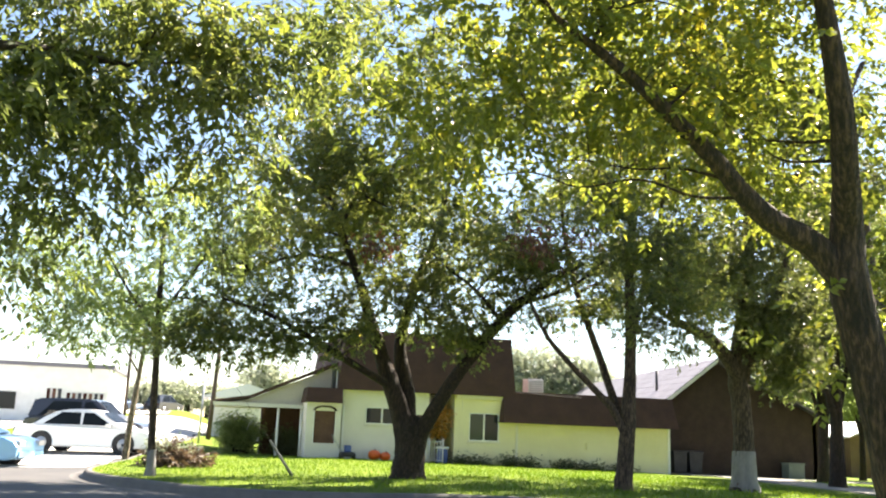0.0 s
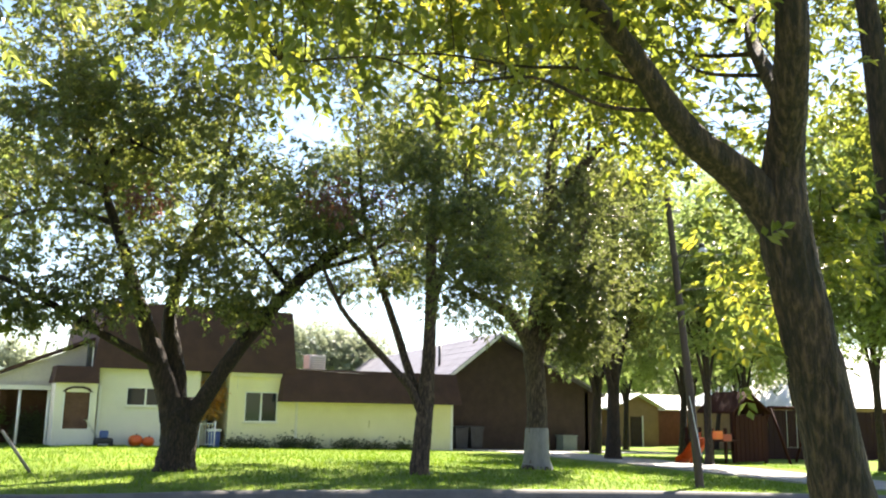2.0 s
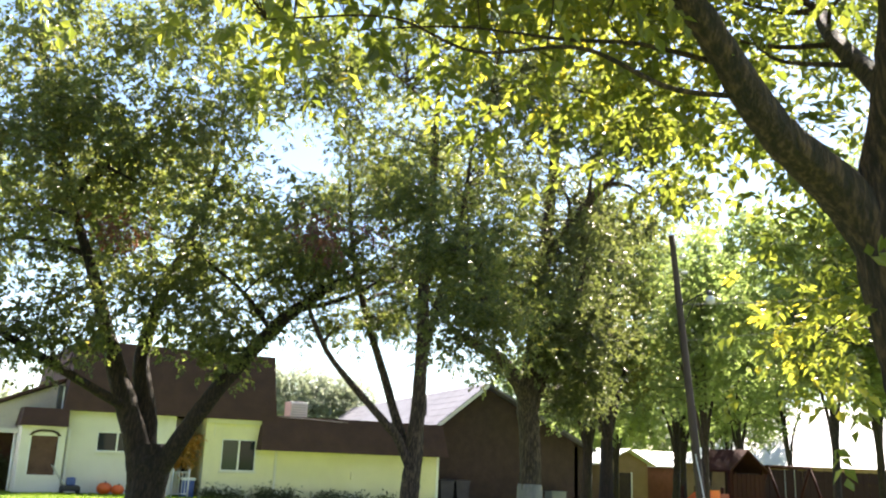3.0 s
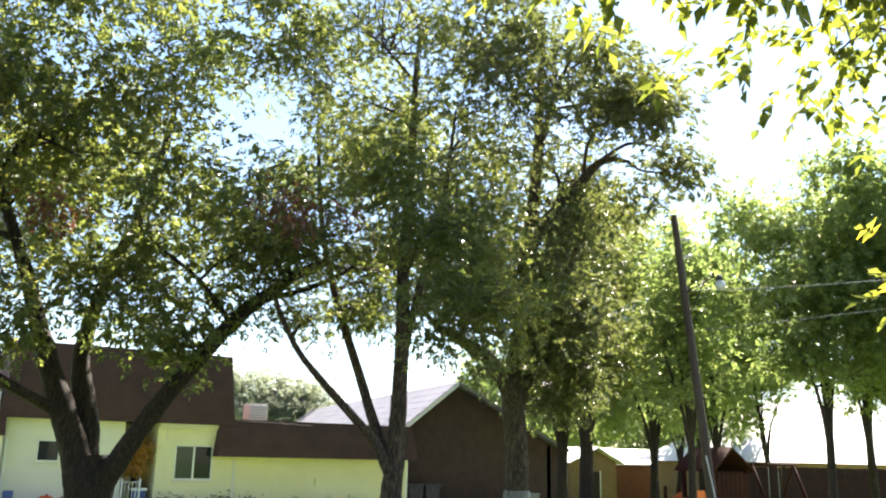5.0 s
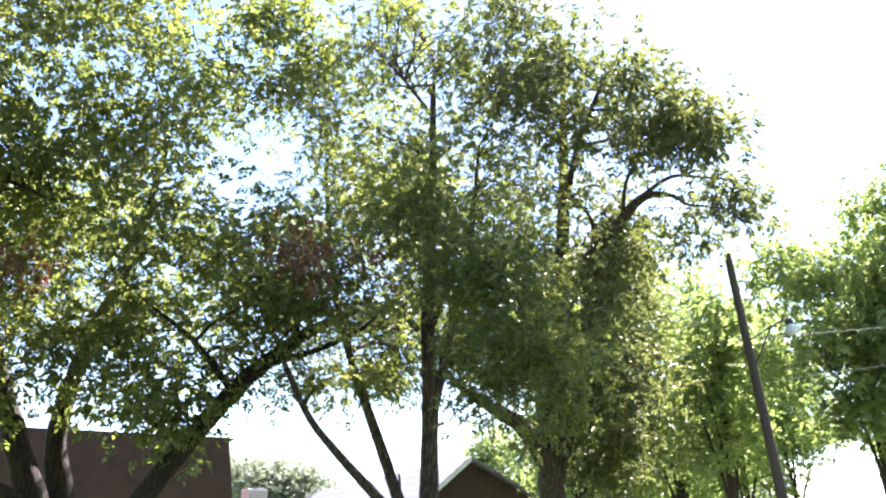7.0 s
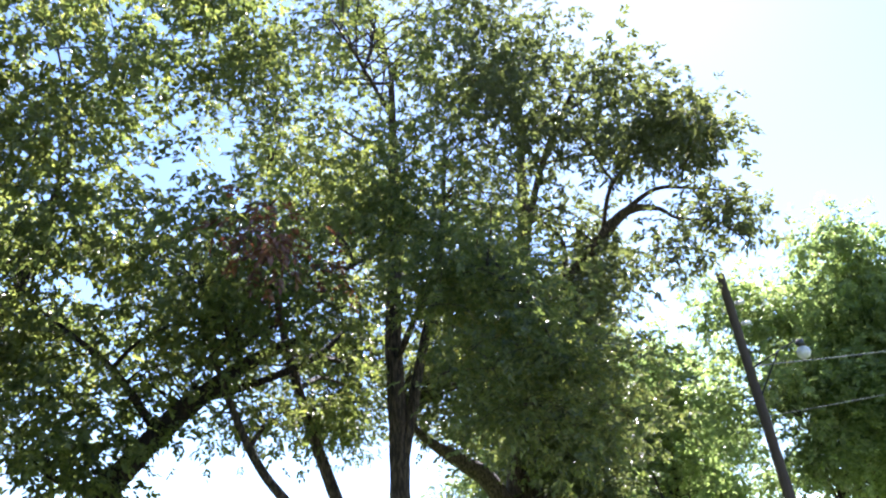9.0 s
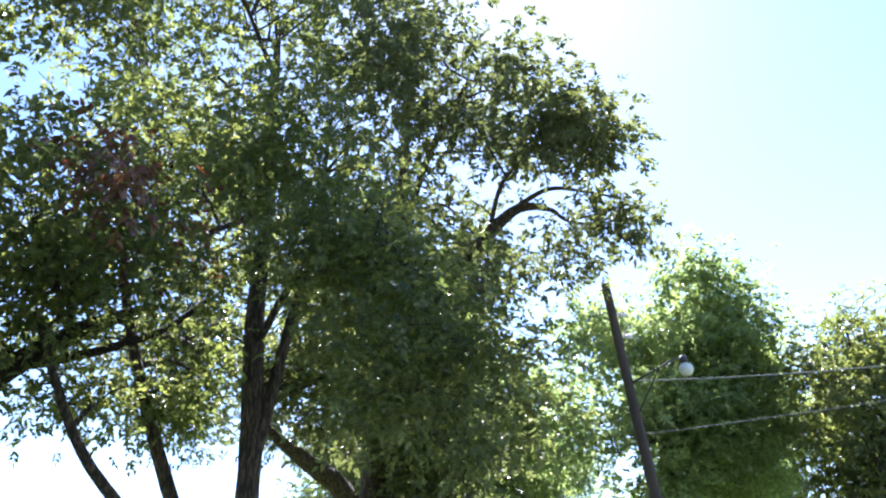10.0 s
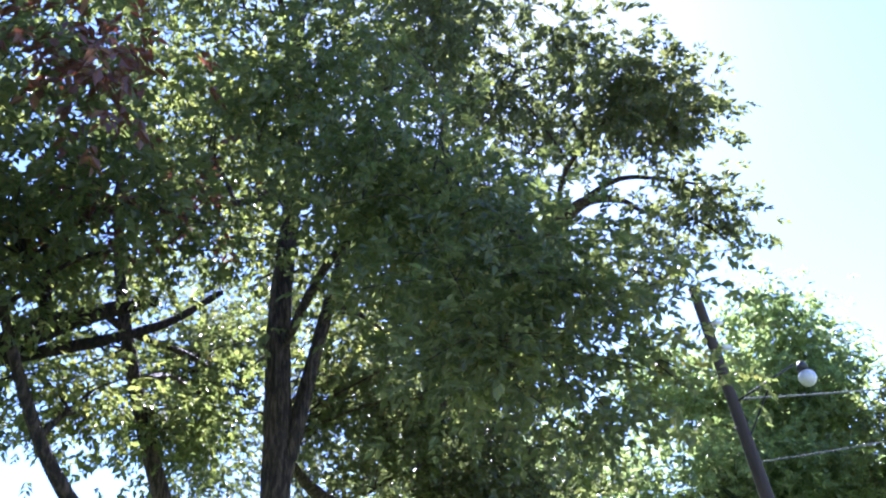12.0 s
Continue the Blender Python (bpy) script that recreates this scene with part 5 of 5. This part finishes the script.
wpart("barge_board", lean_quad([(17.68 + s0, y0 - 0.03, 2.49), (20.57 + s0, y0 - 0.03, 4.63), (20.57 + s0, y0 - 0.003, 4.63), (17.68 + s0, y0 - 0.003, 2.49)], 0.16), M_WHITE, hall, "white barge board")
for k in range(7):
    t = (k + 0.5) / 7
    xa, za = 17.7 + (20.57 - 17.7) * t, 2.535 + (4.665 - 2.535) * t
    wpart("roof_seam", lean_quad([(xa + s0, y0, za + 0.004), (xa + 0.03 + s0, y0, za + 0.02), (xa + 0.03 + s1, y1, za + 0.02), (xa + s1, y1, za + 0.004)], 0.02), M_ROOF_PALE, hall)
wrod("vent_pipe", (19.4, 36.0, 3.1), (19.4, 36.0, 4.25), 0.06, 0.06, M_DARK_METAL, hall, "dark vent pipe")
ac = base("utility_cabinet", "pale green utility cabinet before the brown wall", "cabinet", (23.9, 32.7, ground_z(23.9, 32.7)))
az_ = ground_z(23.9, 32.7)
wpart("body", box(23.55, 24.3, 32.5, 33.0, az_ - 0.05, az_ + 0.62, 0.03), M_CAB, ac)
wpart("lid", box(23.52, 24.33, 32.47, 33.03, az_ + 0.62, az_ + 0.67, 0.015), M_CAB, ac)
wpart("plinth", box(23.5, 24.35, 32.45, 33.05, az_ - 0.08, az_ + 0.04), M_CONCRETE, ac)
bz = ground_z(18.7, 32.6)
for k in range(2):
    wb = base("wheeled_bin", "dark grey wheeled bin standing by the brown wall", "bin", (18.45 + 0.7 * k, 32.6, bz), "bins by the wall")
    wpart("tub", prism([(18.2 + 0.7 * k, bz + 0.08), (18.7 + 0.7 * k, bz + 0.08), (18.76 + 0.7 * k, bz + 0.85), (18.14 + 0.7 * k, bz + 0.85)], "y", 32.35, 32.9), M_DARK_METAL, wb)
    wpart("lid", box(18.12 + 0.7 * k, 18.78 + 0.7 * k, 32.32, 32.95, bz + 0.85, bz + 0.92, 0.02), M_DARK_METAL, wb)
    for wx in (18.2, 18.7):
        wrod("wheel", (wx - 0.03 + 0.7 * k, 32.88, bz + 0.09), (wx + 0.03 + 0.7 * k, 32.88, bz + 0.09), 0.09, 0.09, M_RUBBER, wb, sides=12)

# small brick house with white roof beyond the gardens
cot = base("brick_cottage", "low tan and red brick cottage with white roof", "house", (38.5, 46, -0.6))
wpart("wall", box(33.5, 36.2, 45.0, 50.0, -0.9, 1.75), M_BRICK_RED, cot)
wpart("gable_front", prism([(36.0, -0.9), (39.7, -0.9), (39.7, 1.75), (37.95, 2.5), (36.0, 1.75)], "y", 44.0, 50.0), M_TAN, cot, "tan gable front")
wpart("wall", box(39.7, 46.0, 45.0, 50.0, -0.9, 1.75), M_BRICK_RED, cot)
wpart("roof", lean_quad([(33.0, 44.4, 1.7), (46.6, 44.4, 1.7), (46.0, 47.6, 2.65), (33.6, 47.6, 2.65)], 0.1), M_ROOF_WHITE, cot)
wpart("roof", lean_quad([(35.7, 43.6, 1.72), (37.95, 43.6, 2.62), (37.95, 47.4, 2.62), (35.7, 45.4, 1.76)], 0.08), M_ROOF_WHITE, cot)
wpart("roof", lean_quad([(37.95, 43.6, 2.62), (40.0, 43.6, 1.72), (40.0, 45.4, 1.76), (37.95, 47.4, 2.62)], 0.08), M_ROOF_WHITE, cot)
wpart("doorway", box(37.4, 38.3, 43.95, 43.99, -0.8, 1.2), M_BRICK_BROWN, cot)
wpart("door_frame", box(38.3, 38.4, 43.93, 43.98, -0.8, 1.25), M_WHITE, cot)
back = base("white_roofed_house", "long house with broad white roof behind the fence", "house", (48, 36, -0.6))
wpart("wall", box(41.0, 65.0, 33.6, 42.4, -1.0, 1.95), M_TAN, back)
bm = bmesh.new()
_c = [bm.verts.new(p) for p in ((40.2, 33.0, 1.9), (66.0, 33.0, 1.9), (66.0, 43.0, 1.9), (40.2, 43.0, 1.9), (46.8, 38.0, 5.7), (62.0, 38.0, 5.7))]
for q in ((0, 1, 5, 4), (1, 2, 5), (2, 3, 4, 5), (3, 0, 4), (3, 2, 1, 0)):
    bm.faces.new([_c[i] for i in q])
bmesh.ops.recalc_face_normals(bm, faces=bm.faces)
wpart("roof", bm, M_ROOF_WHITE, back)

# board fence
fence = base("board_fence", "dark brown upright board fence along the garden", "fence", (35, 26.7, -0.4))
rngf = np.random.default_rng(4)
plank = box(-0.07, 0.07, -0.011, 0.011, 0.0, 2.05)
plank_me = bpy.data.meshes.new("board")
plank.to_mesh(plank_me)
plank.free()
plank_me.materials.append(M_WOOD_DARK)
FX0, FX1 = 27.6, 46.0
nb = int((FX1 - FX0) / 0.146)
for k in range(nb):
    fx = FX0 + 0.146 * k
    ob = new("board", plank_me)
    ob.parent = fence
    ob.matrix_parent_inverse = fence.matrix_basis.inverted()
    ob.matrix_basis = pose(fx, 26.4 + 0.02 * (fx - FX0) + rngf.normal(0, 0.004), -0.4 + rngf.normal(0, 0.012), 0, rngf.normal(0, 0.5), 1.1)
for zz in (0.0, 1.2):
    wpart("rail", box(FX0, FX1, 26.47, 26.51, zz, zz + 0.09), M_WOOD_DARK, fence)
for k in range(8):
    wpart("fence_post", box(FX0 + 2.4 * k, FX0 + 2.4 * k + 0.1, 26.9, 27.0, -0.6, 1.6), M_WOOD_DARK, fence)
fence2 = base("board_fence", "dark brown board fence beside the street trees", "fence", (27, 17, -0.2))
for k in range(60):
    ob = new("board", plank_me)
    ob.parent = fence2
    ob.matrix_parent_inverse = fence2.matrix_basis.inverted()
    ob.matrix_basis = pose(46.0 + 0.01 * k, 26.6 - 0.146 * k, -0.45 + rngf.normal(0, 0.012), 0, 0, 90)

# playset with orange slide
PX, PY = 23.95, 23.4
pz = ground_z(PX, PY)
play = base("playset", "dark red wooden playset with peaked roof and orange slide", "playset", (PX, PY, pz))
for dx in (-0.75, 0.75):
    for dy in (-0.6, 0.6):
        wpart("post", box(PX + dx - 0.05, PX + dx + 0.05, PY + dy - 0.05, PY + dy + 0.05, pz - 0.1, pz + 1.75), M_RED_WOOD, play)
wpart("deck", box(PX - 0.8, PX + 0.8, PY - 0.65, PY + 0.65, pz + 0.78, pz + 0.84), M_RED_WOOD, play)
for k in range(7):
    wpart("board", box(PX - 0.72 + 0.206 * k, PX - 0.53 + 0.206 * k, PY - 0.68, PY - 0.655, pz + 0.06, pz + 1.56), M_RED_WOOD, play)
for k in range(6):
    wpart("board", box(PX + 0.805, PX + 0.83, PY - 0.6 + 0.206 * k, PY - 0.41 + 0.206 * k, pz + 0.06, pz + 1.56), M_RED_WOOD, play)
wpart("roof", prism([(PX - 0.95, pz + 1.68), (PX - 0.1, pz + 2.35), (PX + 0.88, pz + 1.68), (PX + 0.88, pz + 1.61), (PX - 0.1, pz + 2.27), (PX - 0.95, pz + 1.61)], "y", PY - 0.8, PY + 0.8), M_RED_WOOD, play)
SX = PX - 1.75
wpart("side_deck", box(SX - 0.35, PX - 0.8, PY - 0.95, PY + 0.3, pz + 0.72, pz + 0.78), M_RED_WOOD, play)
for dx in (-0.3, 0.3):
    for dy in (-0.9, 0.2):
        wpart("post", box(SX + dx - 0.04, SX + dx + 0.04, PY + dy - 0.04, PY + dy + 0.04, pz - 0.1, pz + 1.15), M_RED_WOOD, play)
bm = bmesh.new()
prof = [(-0.24, 0.16), (-0.24, 0.0), (0.24, 0.0), (0.24, 0.16)]
steps = [(SX - 0.3, pz + 0.84, -0.75), (SX - 0.5, pz + 0.82, -0.8), (SX - 0.75, pz + 0.7, -0.85), (SX - 1.05, pz + 0.45, -0.9), (SX - 1.35, pz + 0.2, -0.95), (SX - 1.7, pz + 0.08, -1.0)]
rows_ = [[bm.verts.new((x, PY + d + a * 1.3, z + b)) for a, b in prof] for x, z, d in steps]
for r0, r1 in zip(rows_[:-1], rows_[1:]):
    for i in range(3):
        bm.faces.new((r0[i], r0[i + 1], r1[i + 1], r1[i]))
bmesh.ops.solidify(bm, geom=bm.faces[:], thickness=0.03)
wpart("slide", bm, M_ORANGE, play, "bright orange plastic slide")
wpart("panel", box(SX - 0.32, SX + 0.1, PY - 0.98, PY - 0.955, pz + 0.8, pz + 1.06), M_ORANGE, play, "orange panel")
wpart("panel", box(SX + 0.12, SX + 0.5, PY - 0.98, PY - 0.955, pz + 0.74, pz + 0.96), M_RED_PLASTIC, play, "red panel")
swing = base("swing_frame", "dark wooden A-frame swing beside the playset", "swing", (PX + 2.2, PY - 0.4, pz))
for ex in (PX + 1.3, PX + 3.4):
    for dy in (-0.75, 0.75):
        wrod("leg", (ex, PY - 0.4 + dy, pz - 0.05), (ex, PY - 0.4, pz + 1.85), 0.05, 0.05, M_RED_WOOD, swing, sides=8)
wrod("beam", (PX + 1.2, PY - 0.4, pz + 1.85), (PX + 3.5, PY - 0.4, pz + 1.85), 0.055, 0.055, M_RED_WOOD, swing, sides=8)
for sx in (PX + 2.1, PX + 2.6):
    wrod("chain", (sx, PY - 0.4, pz + 1.82), (sx, PY - 0.4, pz + 0.5), 0.008, 0.008, M_METAL, swing, sides=5)
wpart("seat", box(PX + 2.05, PX + 2.65, PY - 0.5, PY - 0.3, pz + 0.47, pz + 0.5, 0.01), M_RUBBER, swing)

# ---- street furniture ----
PB, PT = Vector((12.42, 13.72, ground_z(12.42, 13.72))), Vector((12.35, 14.29, 5.78))
pole = base("utility_pole", "leaning weathered wooden utility pole at the kerb", "utility pole", tuple(PB))
_pp = spline([(*(PB - Vector((0, 0, 0.2))), 0.078), (*PB.lerp(PT, 0.3), 0.073), (*PB.lerp(PT, 0.65), 0.064), (*PT, 0.055)], 5)
_v, _f = tube(_pp, 14, np.random.default_rng(8), 0.015)
_k = len(_v)
_v = np.vstack([_v, np.array(PT) + (0, 0, 0.015)])
_cap = np.array([[_k - 14 + i, _k - 14 + (i + 1) % 14, _k] for i in range(14)])
ob = put("shaft", mesh_from("shaft", _v, [_f, _cap], True), M_POLE, pole)
ob.matrix_parent_inverse = pole.matrix_basis.inverted()
wrod("ground_wire", PB.lerp(PT, 0.1) + Vector((0.02, -0.09, 0)), PB.lerp(PT, 0.29) + Vector((-0.07, -0.05, 0)), 0.009, 0.009, M_METAL, pole, "pale conduit", sides=6)
at_ = PB.lerp(PT, 0.755)
wrod("lamp_arm", at_, (12.3, 13.45, 4.58), 0.011, 0.011, M_DARK_METAL, pole, "thin dark metal lamp arm", sides=8)
wrod("brace", PB.lerp(PT, 0.68), (12.32, 13.7, 4.5), 0.01, 0.01, M_DARK_METAL, pole, sides=6)
wrod("lamp_cap", (12.3, 13.37, 4.5), (12.3, 13.37, 4.58), 0.06, 0.04, M_DARK_METAL, pole, sides=14)
bm = bmesh.new()
bmesh.ops.create_uvsphere(bm, u_segments=20, v_segments=12, radius=0.085)
bmesh.ops.transform(bm, matrix=Matrix.Translation((12.3, 13.35, 4.41)), verts=bm.verts)
wpart("globe", bm, M_GLOBE, pole, "white opal lamp globe", smooth=True)
for zc in (5.35, 5.05):
    f_ = (zc - PB.z) / (PT.z - PB.z)
    c_ = PB.lerp(PT, f_)
    wrod("insulator", c_ + Vector((0.09, -0.05, 0)), c_ + Vector((0.2, -0.1, 0.02)), 0.03, 0.03, M_GLOBE, pole, sides=8)


def cable(a, b, sag, r, label):
    a, b = Vector(a), Vector(b)
    rows = []
    for k in range(25):
        t = k / 24
        p = a.lerp(b, t)
        rows.append((p.x, p.y, p.z - 4 * sag * t * (1 - t), r))
    v, f = tube(rows, 6)
    ob = put("cable", mesh_from("cable", v - np.array(a), [f], True), M_CABLE)
    ob.matrix_world = pose(*a)
    return tagged(ob, label, "cable", "cables from the pole")


cable((12.42, 14.1, 4.45), (19.5, 6.2, 5.6), 0.3, 0.008, "pale sagging service cable tied to the leaning pole")
cable((12.38, 14.05, 3.77), (18.6, 6.0, 5.0), 0.12, 0.005, "thin pale lower cable tied to the leaning pole")
guy = base("guy_wire_guard", "white leaning guy wire guard on the lawn", "guy wire", (1.82, 19.0, ground_z(1.82, 19.0)))
wrod("guard", (1.84, 19.0, ground_z(1.82, 19.0) - 0.03), (1.3, 19.0, 0.98), 0.03, 0.026, M_LIME, guy, sides=8)
wrod("wire", (1.3, 19.0, 0.98), (0.2, 19.0, 2.5), 0.004, 0.004, M_DARK_METAL, guy, sides=5)
for px_, py_, top_, lean_ in ((0.1, 45.0, 6.0, 0.25), (-0.3, 40.0, 3.2, 0.05), (-6.0, 70.0, 8.0, 0.0)):
    zb = ground_z(px_, py_)
    sp = base("street_pole", "thin dark wooden pole along the side street", "utility pole", (px_, py_, zb), "poles along the side street")
    wrod("shaft", (px_, py_, zb - 0.1), (px_ + lean_, py_, zb + top_), 0.12 if top_ > 5 else 0.05, 0.09 if top_ > 5 else 0.04, M_POLE if top_ > 5 else M_METAL, sp, sides=10)
    if top_ > 5:
        wpart("cross_arm", box(px_ + lean_ - 0.9, px_ + lean_ + 0.9, py_ - 0.06, py_ + 0.06, zb + top_ - 0.6, zb + top_ - 0.48), M_POLE, sp)

# shop building across the lot
shop = base("shop_building", "long white flat-roofed shop across the parking lot", "building", (-22, 64, 1.0))
wpart("wall", box(-40, -6.4, 62.0, 62.4, 0.3, 4.3), M_WHITE, shop)
wpart("side_wall", box(-6.8, -6.4, 62.4, 75, 0.3, 4.3), M_WHITE, shop)
wpart("roof", box(-40.3, -6.2, 61.7, 75, 4.3, 4.55), M_ROOF_PALE, shop)
for k in range(10):
    sx, lift = -10.2 + 0.34 * k + (0.2 if k > 2 else 0.0), 0.0 if k < 3 else -0.08
    wpart("sign_bar", box(sx, sx + 0.2, 61.93, 61.99, 1.9 + lift, (2.9 if k < 3 else 2.75) + lift), (M_RED_WOOD, M_BRICK_RED, M_DARK_METAL)[k % 3], shop, "red-brown upright bar of the sign")
for k in range(3):
    wpart("window", box(-20 + 3.0 * k, -18 + 3.0 * k, 61.95, 61.99, 1.5, 2.6), M_GLASS, shop)


# ---- vehicles ----
def paint(name, c):
    m, n, l, b = nodes_of(name)
    b.inputs["Base Color"].default_value = (*c, 1)
    b.inputs["Roughness"].default_value, b.inputs["Coat Weight"].default_value = 0.35, 0.7
    b.inputs["Metallic"].default_value = 0.2
    return m


def car(name, label, at, turn, material, suv=False, length=4.7):
    """A parked car, its nose along +x, before it is turned and set down."""
    top = thing(name, label, "car", "parked cars", at, turn)
    h = 1.75 if suv else 1.45
    L, W = length, 1.78
    belt = 0.98 if suv else 0.88
    body = [(-L / 2 + 0.03, 0.34), (-L / 2, 0.6), (-L / 2 + 0.07, belt - 0.06), (-L / 2 + 0.3, belt + 0.01), (-L / 2 + 0.8, belt + 0.03), (0.2, belt), (1.0, belt - 0.01), (L / 2 - 0.9, belt - 0.05), (L / 2 - 0.4, belt - 0.1), (L / 2 - 0.12, belt - 0.19), (L / 2, 0.55), (L / 2 - 0.02, 0.3), (L / 2 - 0.25, 0.2), (-L / 2 + 0.25, 0.2)]
    bm = prism(body, "y", -W / 2, W / 2)
    bmesh.ops.bevel(bm, geom=bm.edges[:], offset=0.06, segments=2, affect="EDGES", profile=0.6)
    part("body", bm, material, top)
    rear = -L / 2 + (0.15 if suv else 0.55)
    if suv:
        cab = [(rear, belt), (rear + 0.12, h - 0.2), (rear + 0.35, h - 0.03), (rear + 1.2, h), (0.1, h - 0.01), (0.4, h - 0.07), (1.2, belt)]
    else:
        cab = [(rear, belt), (rear + 0.45, h - 0.26), (rear + 0.8, h - 0.09), (rear + 1.25, h - 0.01), (-0.15, h), (0.15, h - 0.03), (0.42, h - 0.13), (1.3, belt - 0.02)]
    bm = bmesh.new()
    lo, hi = [], []
    for x, z in cab:
        t = (z - belt) / (h - belt)
        w = W / 2 - 0.05 - 0.2 * t
        lo.append(bm.verts.new((x, -w, z)))
        hi.append(bm.verts.new((x, w, z)))
    bm.faces.new(lo)
    bm.faces.new(hi[::-1])
    for i in range(len(cab)):
        j = (i + 1) % len(cab)
        bm.faces.new((lo[i], hi[i], hi[j], lo[j]))
    bmesh.ops.recalc_face_normals(bm, faces=bm.faces)
    bmesh.ops.bevel(bm, geom=bm.edges[:], offset=0.04, segments=2, affect="EDGES")
    cabin = part("cabin", bm, material, top)
    for sgn in (-1, 1):
        for x0, x1, x2, x3 in ((rear + 0.42, rear + 0.95, -0.2, -0.16), (-0.08, -0.1, 0.22, 0.92)):
            pts = [(x0, belt + 0.05), (x1, h - 0.12), (x2, h - 0.12), (x3, belt + 0.05)]
            bm = bmesh.new()
            vs = []
            for x, z in pts:
                t = (z - belt) / (h - belt)
                vs.append(bm.verts.new((x, sgn * (W / 2 - 0.05 - 0.2 * t + 0.006), z)))
            f = bm.faces.new(vs if sgn > 0 else vs[::-1])
            bmesh.ops.solidify(bm, geom=[f], thickness=0.008)
            part("side_window", bm, M_GLASS, cabin, "dark side window")
    for x0, z0, x1, z1, nm in ((0.45, h - 0.09, 1.1, belt + 0.04, "windscreen"), (rear + 0.5 if not suv else rear + 0.12, h - 0.09, rear + 0.06, belt + 0.05, "rear_window")):
        bm = bmesh.new()
        vs = []
        for x, z, s in ((x0, z0, -1), (x0, z0, 1), (x1, z1, 1), (x1, z1, -1)):
            t = (z - belt) / (h - belt)
            off = 0.02 if nm == "windscreen" else -0.02
            vs.append(bm.verts.new((x + off, s * (W / 2 - 0.16 - 0.2 * t), z + 0.012)))
        f = bm.faces.new(vs)
        bmesh.ops.solidify(bm, geom=[f], thickness=0.008)
        part(nm, bm, M_GLASS, cabin)
    for wx in (-L * 0.29, L * 0.29):
        for sgn in (-1, 1):
            y = sgn * (W / 2 - 0.09)
            tyre = rod("wheel", (wx, y - 0.1, 0.32), (wx, y + 0.1, 0.32), 0.32, 0.32, M_RUBBER, top, sides=24)
            rod("rim", (wx, y + sgn * 0.08, 0.32), (wx, y + sgn * 0.108, 0.32), 0.2, 0.19, M_METAL, tyre, sides=18)
            rod("hub", (wx, y + sgn * 0.1, 0.32), (wx, y + sgn * 0.118, 0.32), 0.06, 0.05, M_DARK_METAL, tyre, sides=10)
            # flat black disc on the uncut body, painting the arch's shade
            bm = bmesh.new()
            bmesh.ops.create_cone(bm, cap_ends=True, segments=20, radius1=0.38, radius2=0.38, depth=0.02)
            bmesh.ops.transform(bm, matrix=Matrix.Translation((wx, sgn * (W / 2 + 0.002), 0.33)) @ Matrix.Rotation(radians(90), 4, "X"), verts=bm.verts)
            part("arch_shade", bm, M_RUBBER, top, "dark disc for the shade in the wheel arch")
    for sgn in (-1, 1):
        part("headlight", box(L / 2 - 0.14, L / 2 + 0.012, sgn * 0.62 - 0.17, sgn * 0.62 + 0.17, 0.56, 0.7, 0.02), M_GLOBE, top, "clear headlight")
        part("tail_light", box(-L / 2 - 0.012, -L / 2 + 0.06, sgn * 0.68 - 0.13, sgn * 0.68 + 0.13, 0.6, 0.8, 0.02), M_RED_WOOD, top, "red tail light")
        part("mirror", box(0.75, 0.9, sgn * (W / 2 + 0.06) - 0.06, sgn * (W / 2 + 0.06) + 0.06, belt, belt + 0.12, 0.02), material, top)
    part("bumper", box(L / 2 - 0.1, L / 2 + 0.03, -W / 2 + 0.1, W / 2 - 0.1, 0.28, 0.44, 0.03), material, top)
    return top


P_WHITE, P_DARK, P_BLUE, P_GREY = paint("white_car_paint", (0.75, 0.75, 0.73)), paint("black_car_paint", (0.02, 0.022, 0.03)), paint("light_blue_car_paint", (0.25, 0.5, 0.72)), paint("blue_grey_car_paint", (0.12, 0.17, 0.25))


def lot_z(x, y):
    return float(level(x, y)) - 0.108


car("sedan", "white four-door sedan parked on pale paving", (-3.75, 32.7, lot_z(-3.75, 32.7)), -14, P_WHITE)
car("suv", "black sport utility vehicle parked behind the white sedan", (-4.5, 38.6, lot_z(-4.5, 38.6)), -16, P_DARK, True, 4.9)
car("hatchback", "light blue car parked at the street edge", (-6.6, 26.3, lot_z(-6.6, 26.3)), -12, P_BLUE, False, 4.4)
car("sedan", "blue-grey car parked far down the side street", (-9.0, 98, lot_z(-9.0, 98)), -30, P_GREY)
car("suv", "dark vehicle parked at the end of the side street", (-4.6, 100, lot_z(-4.6, 100)), 60, P_DARK, True)
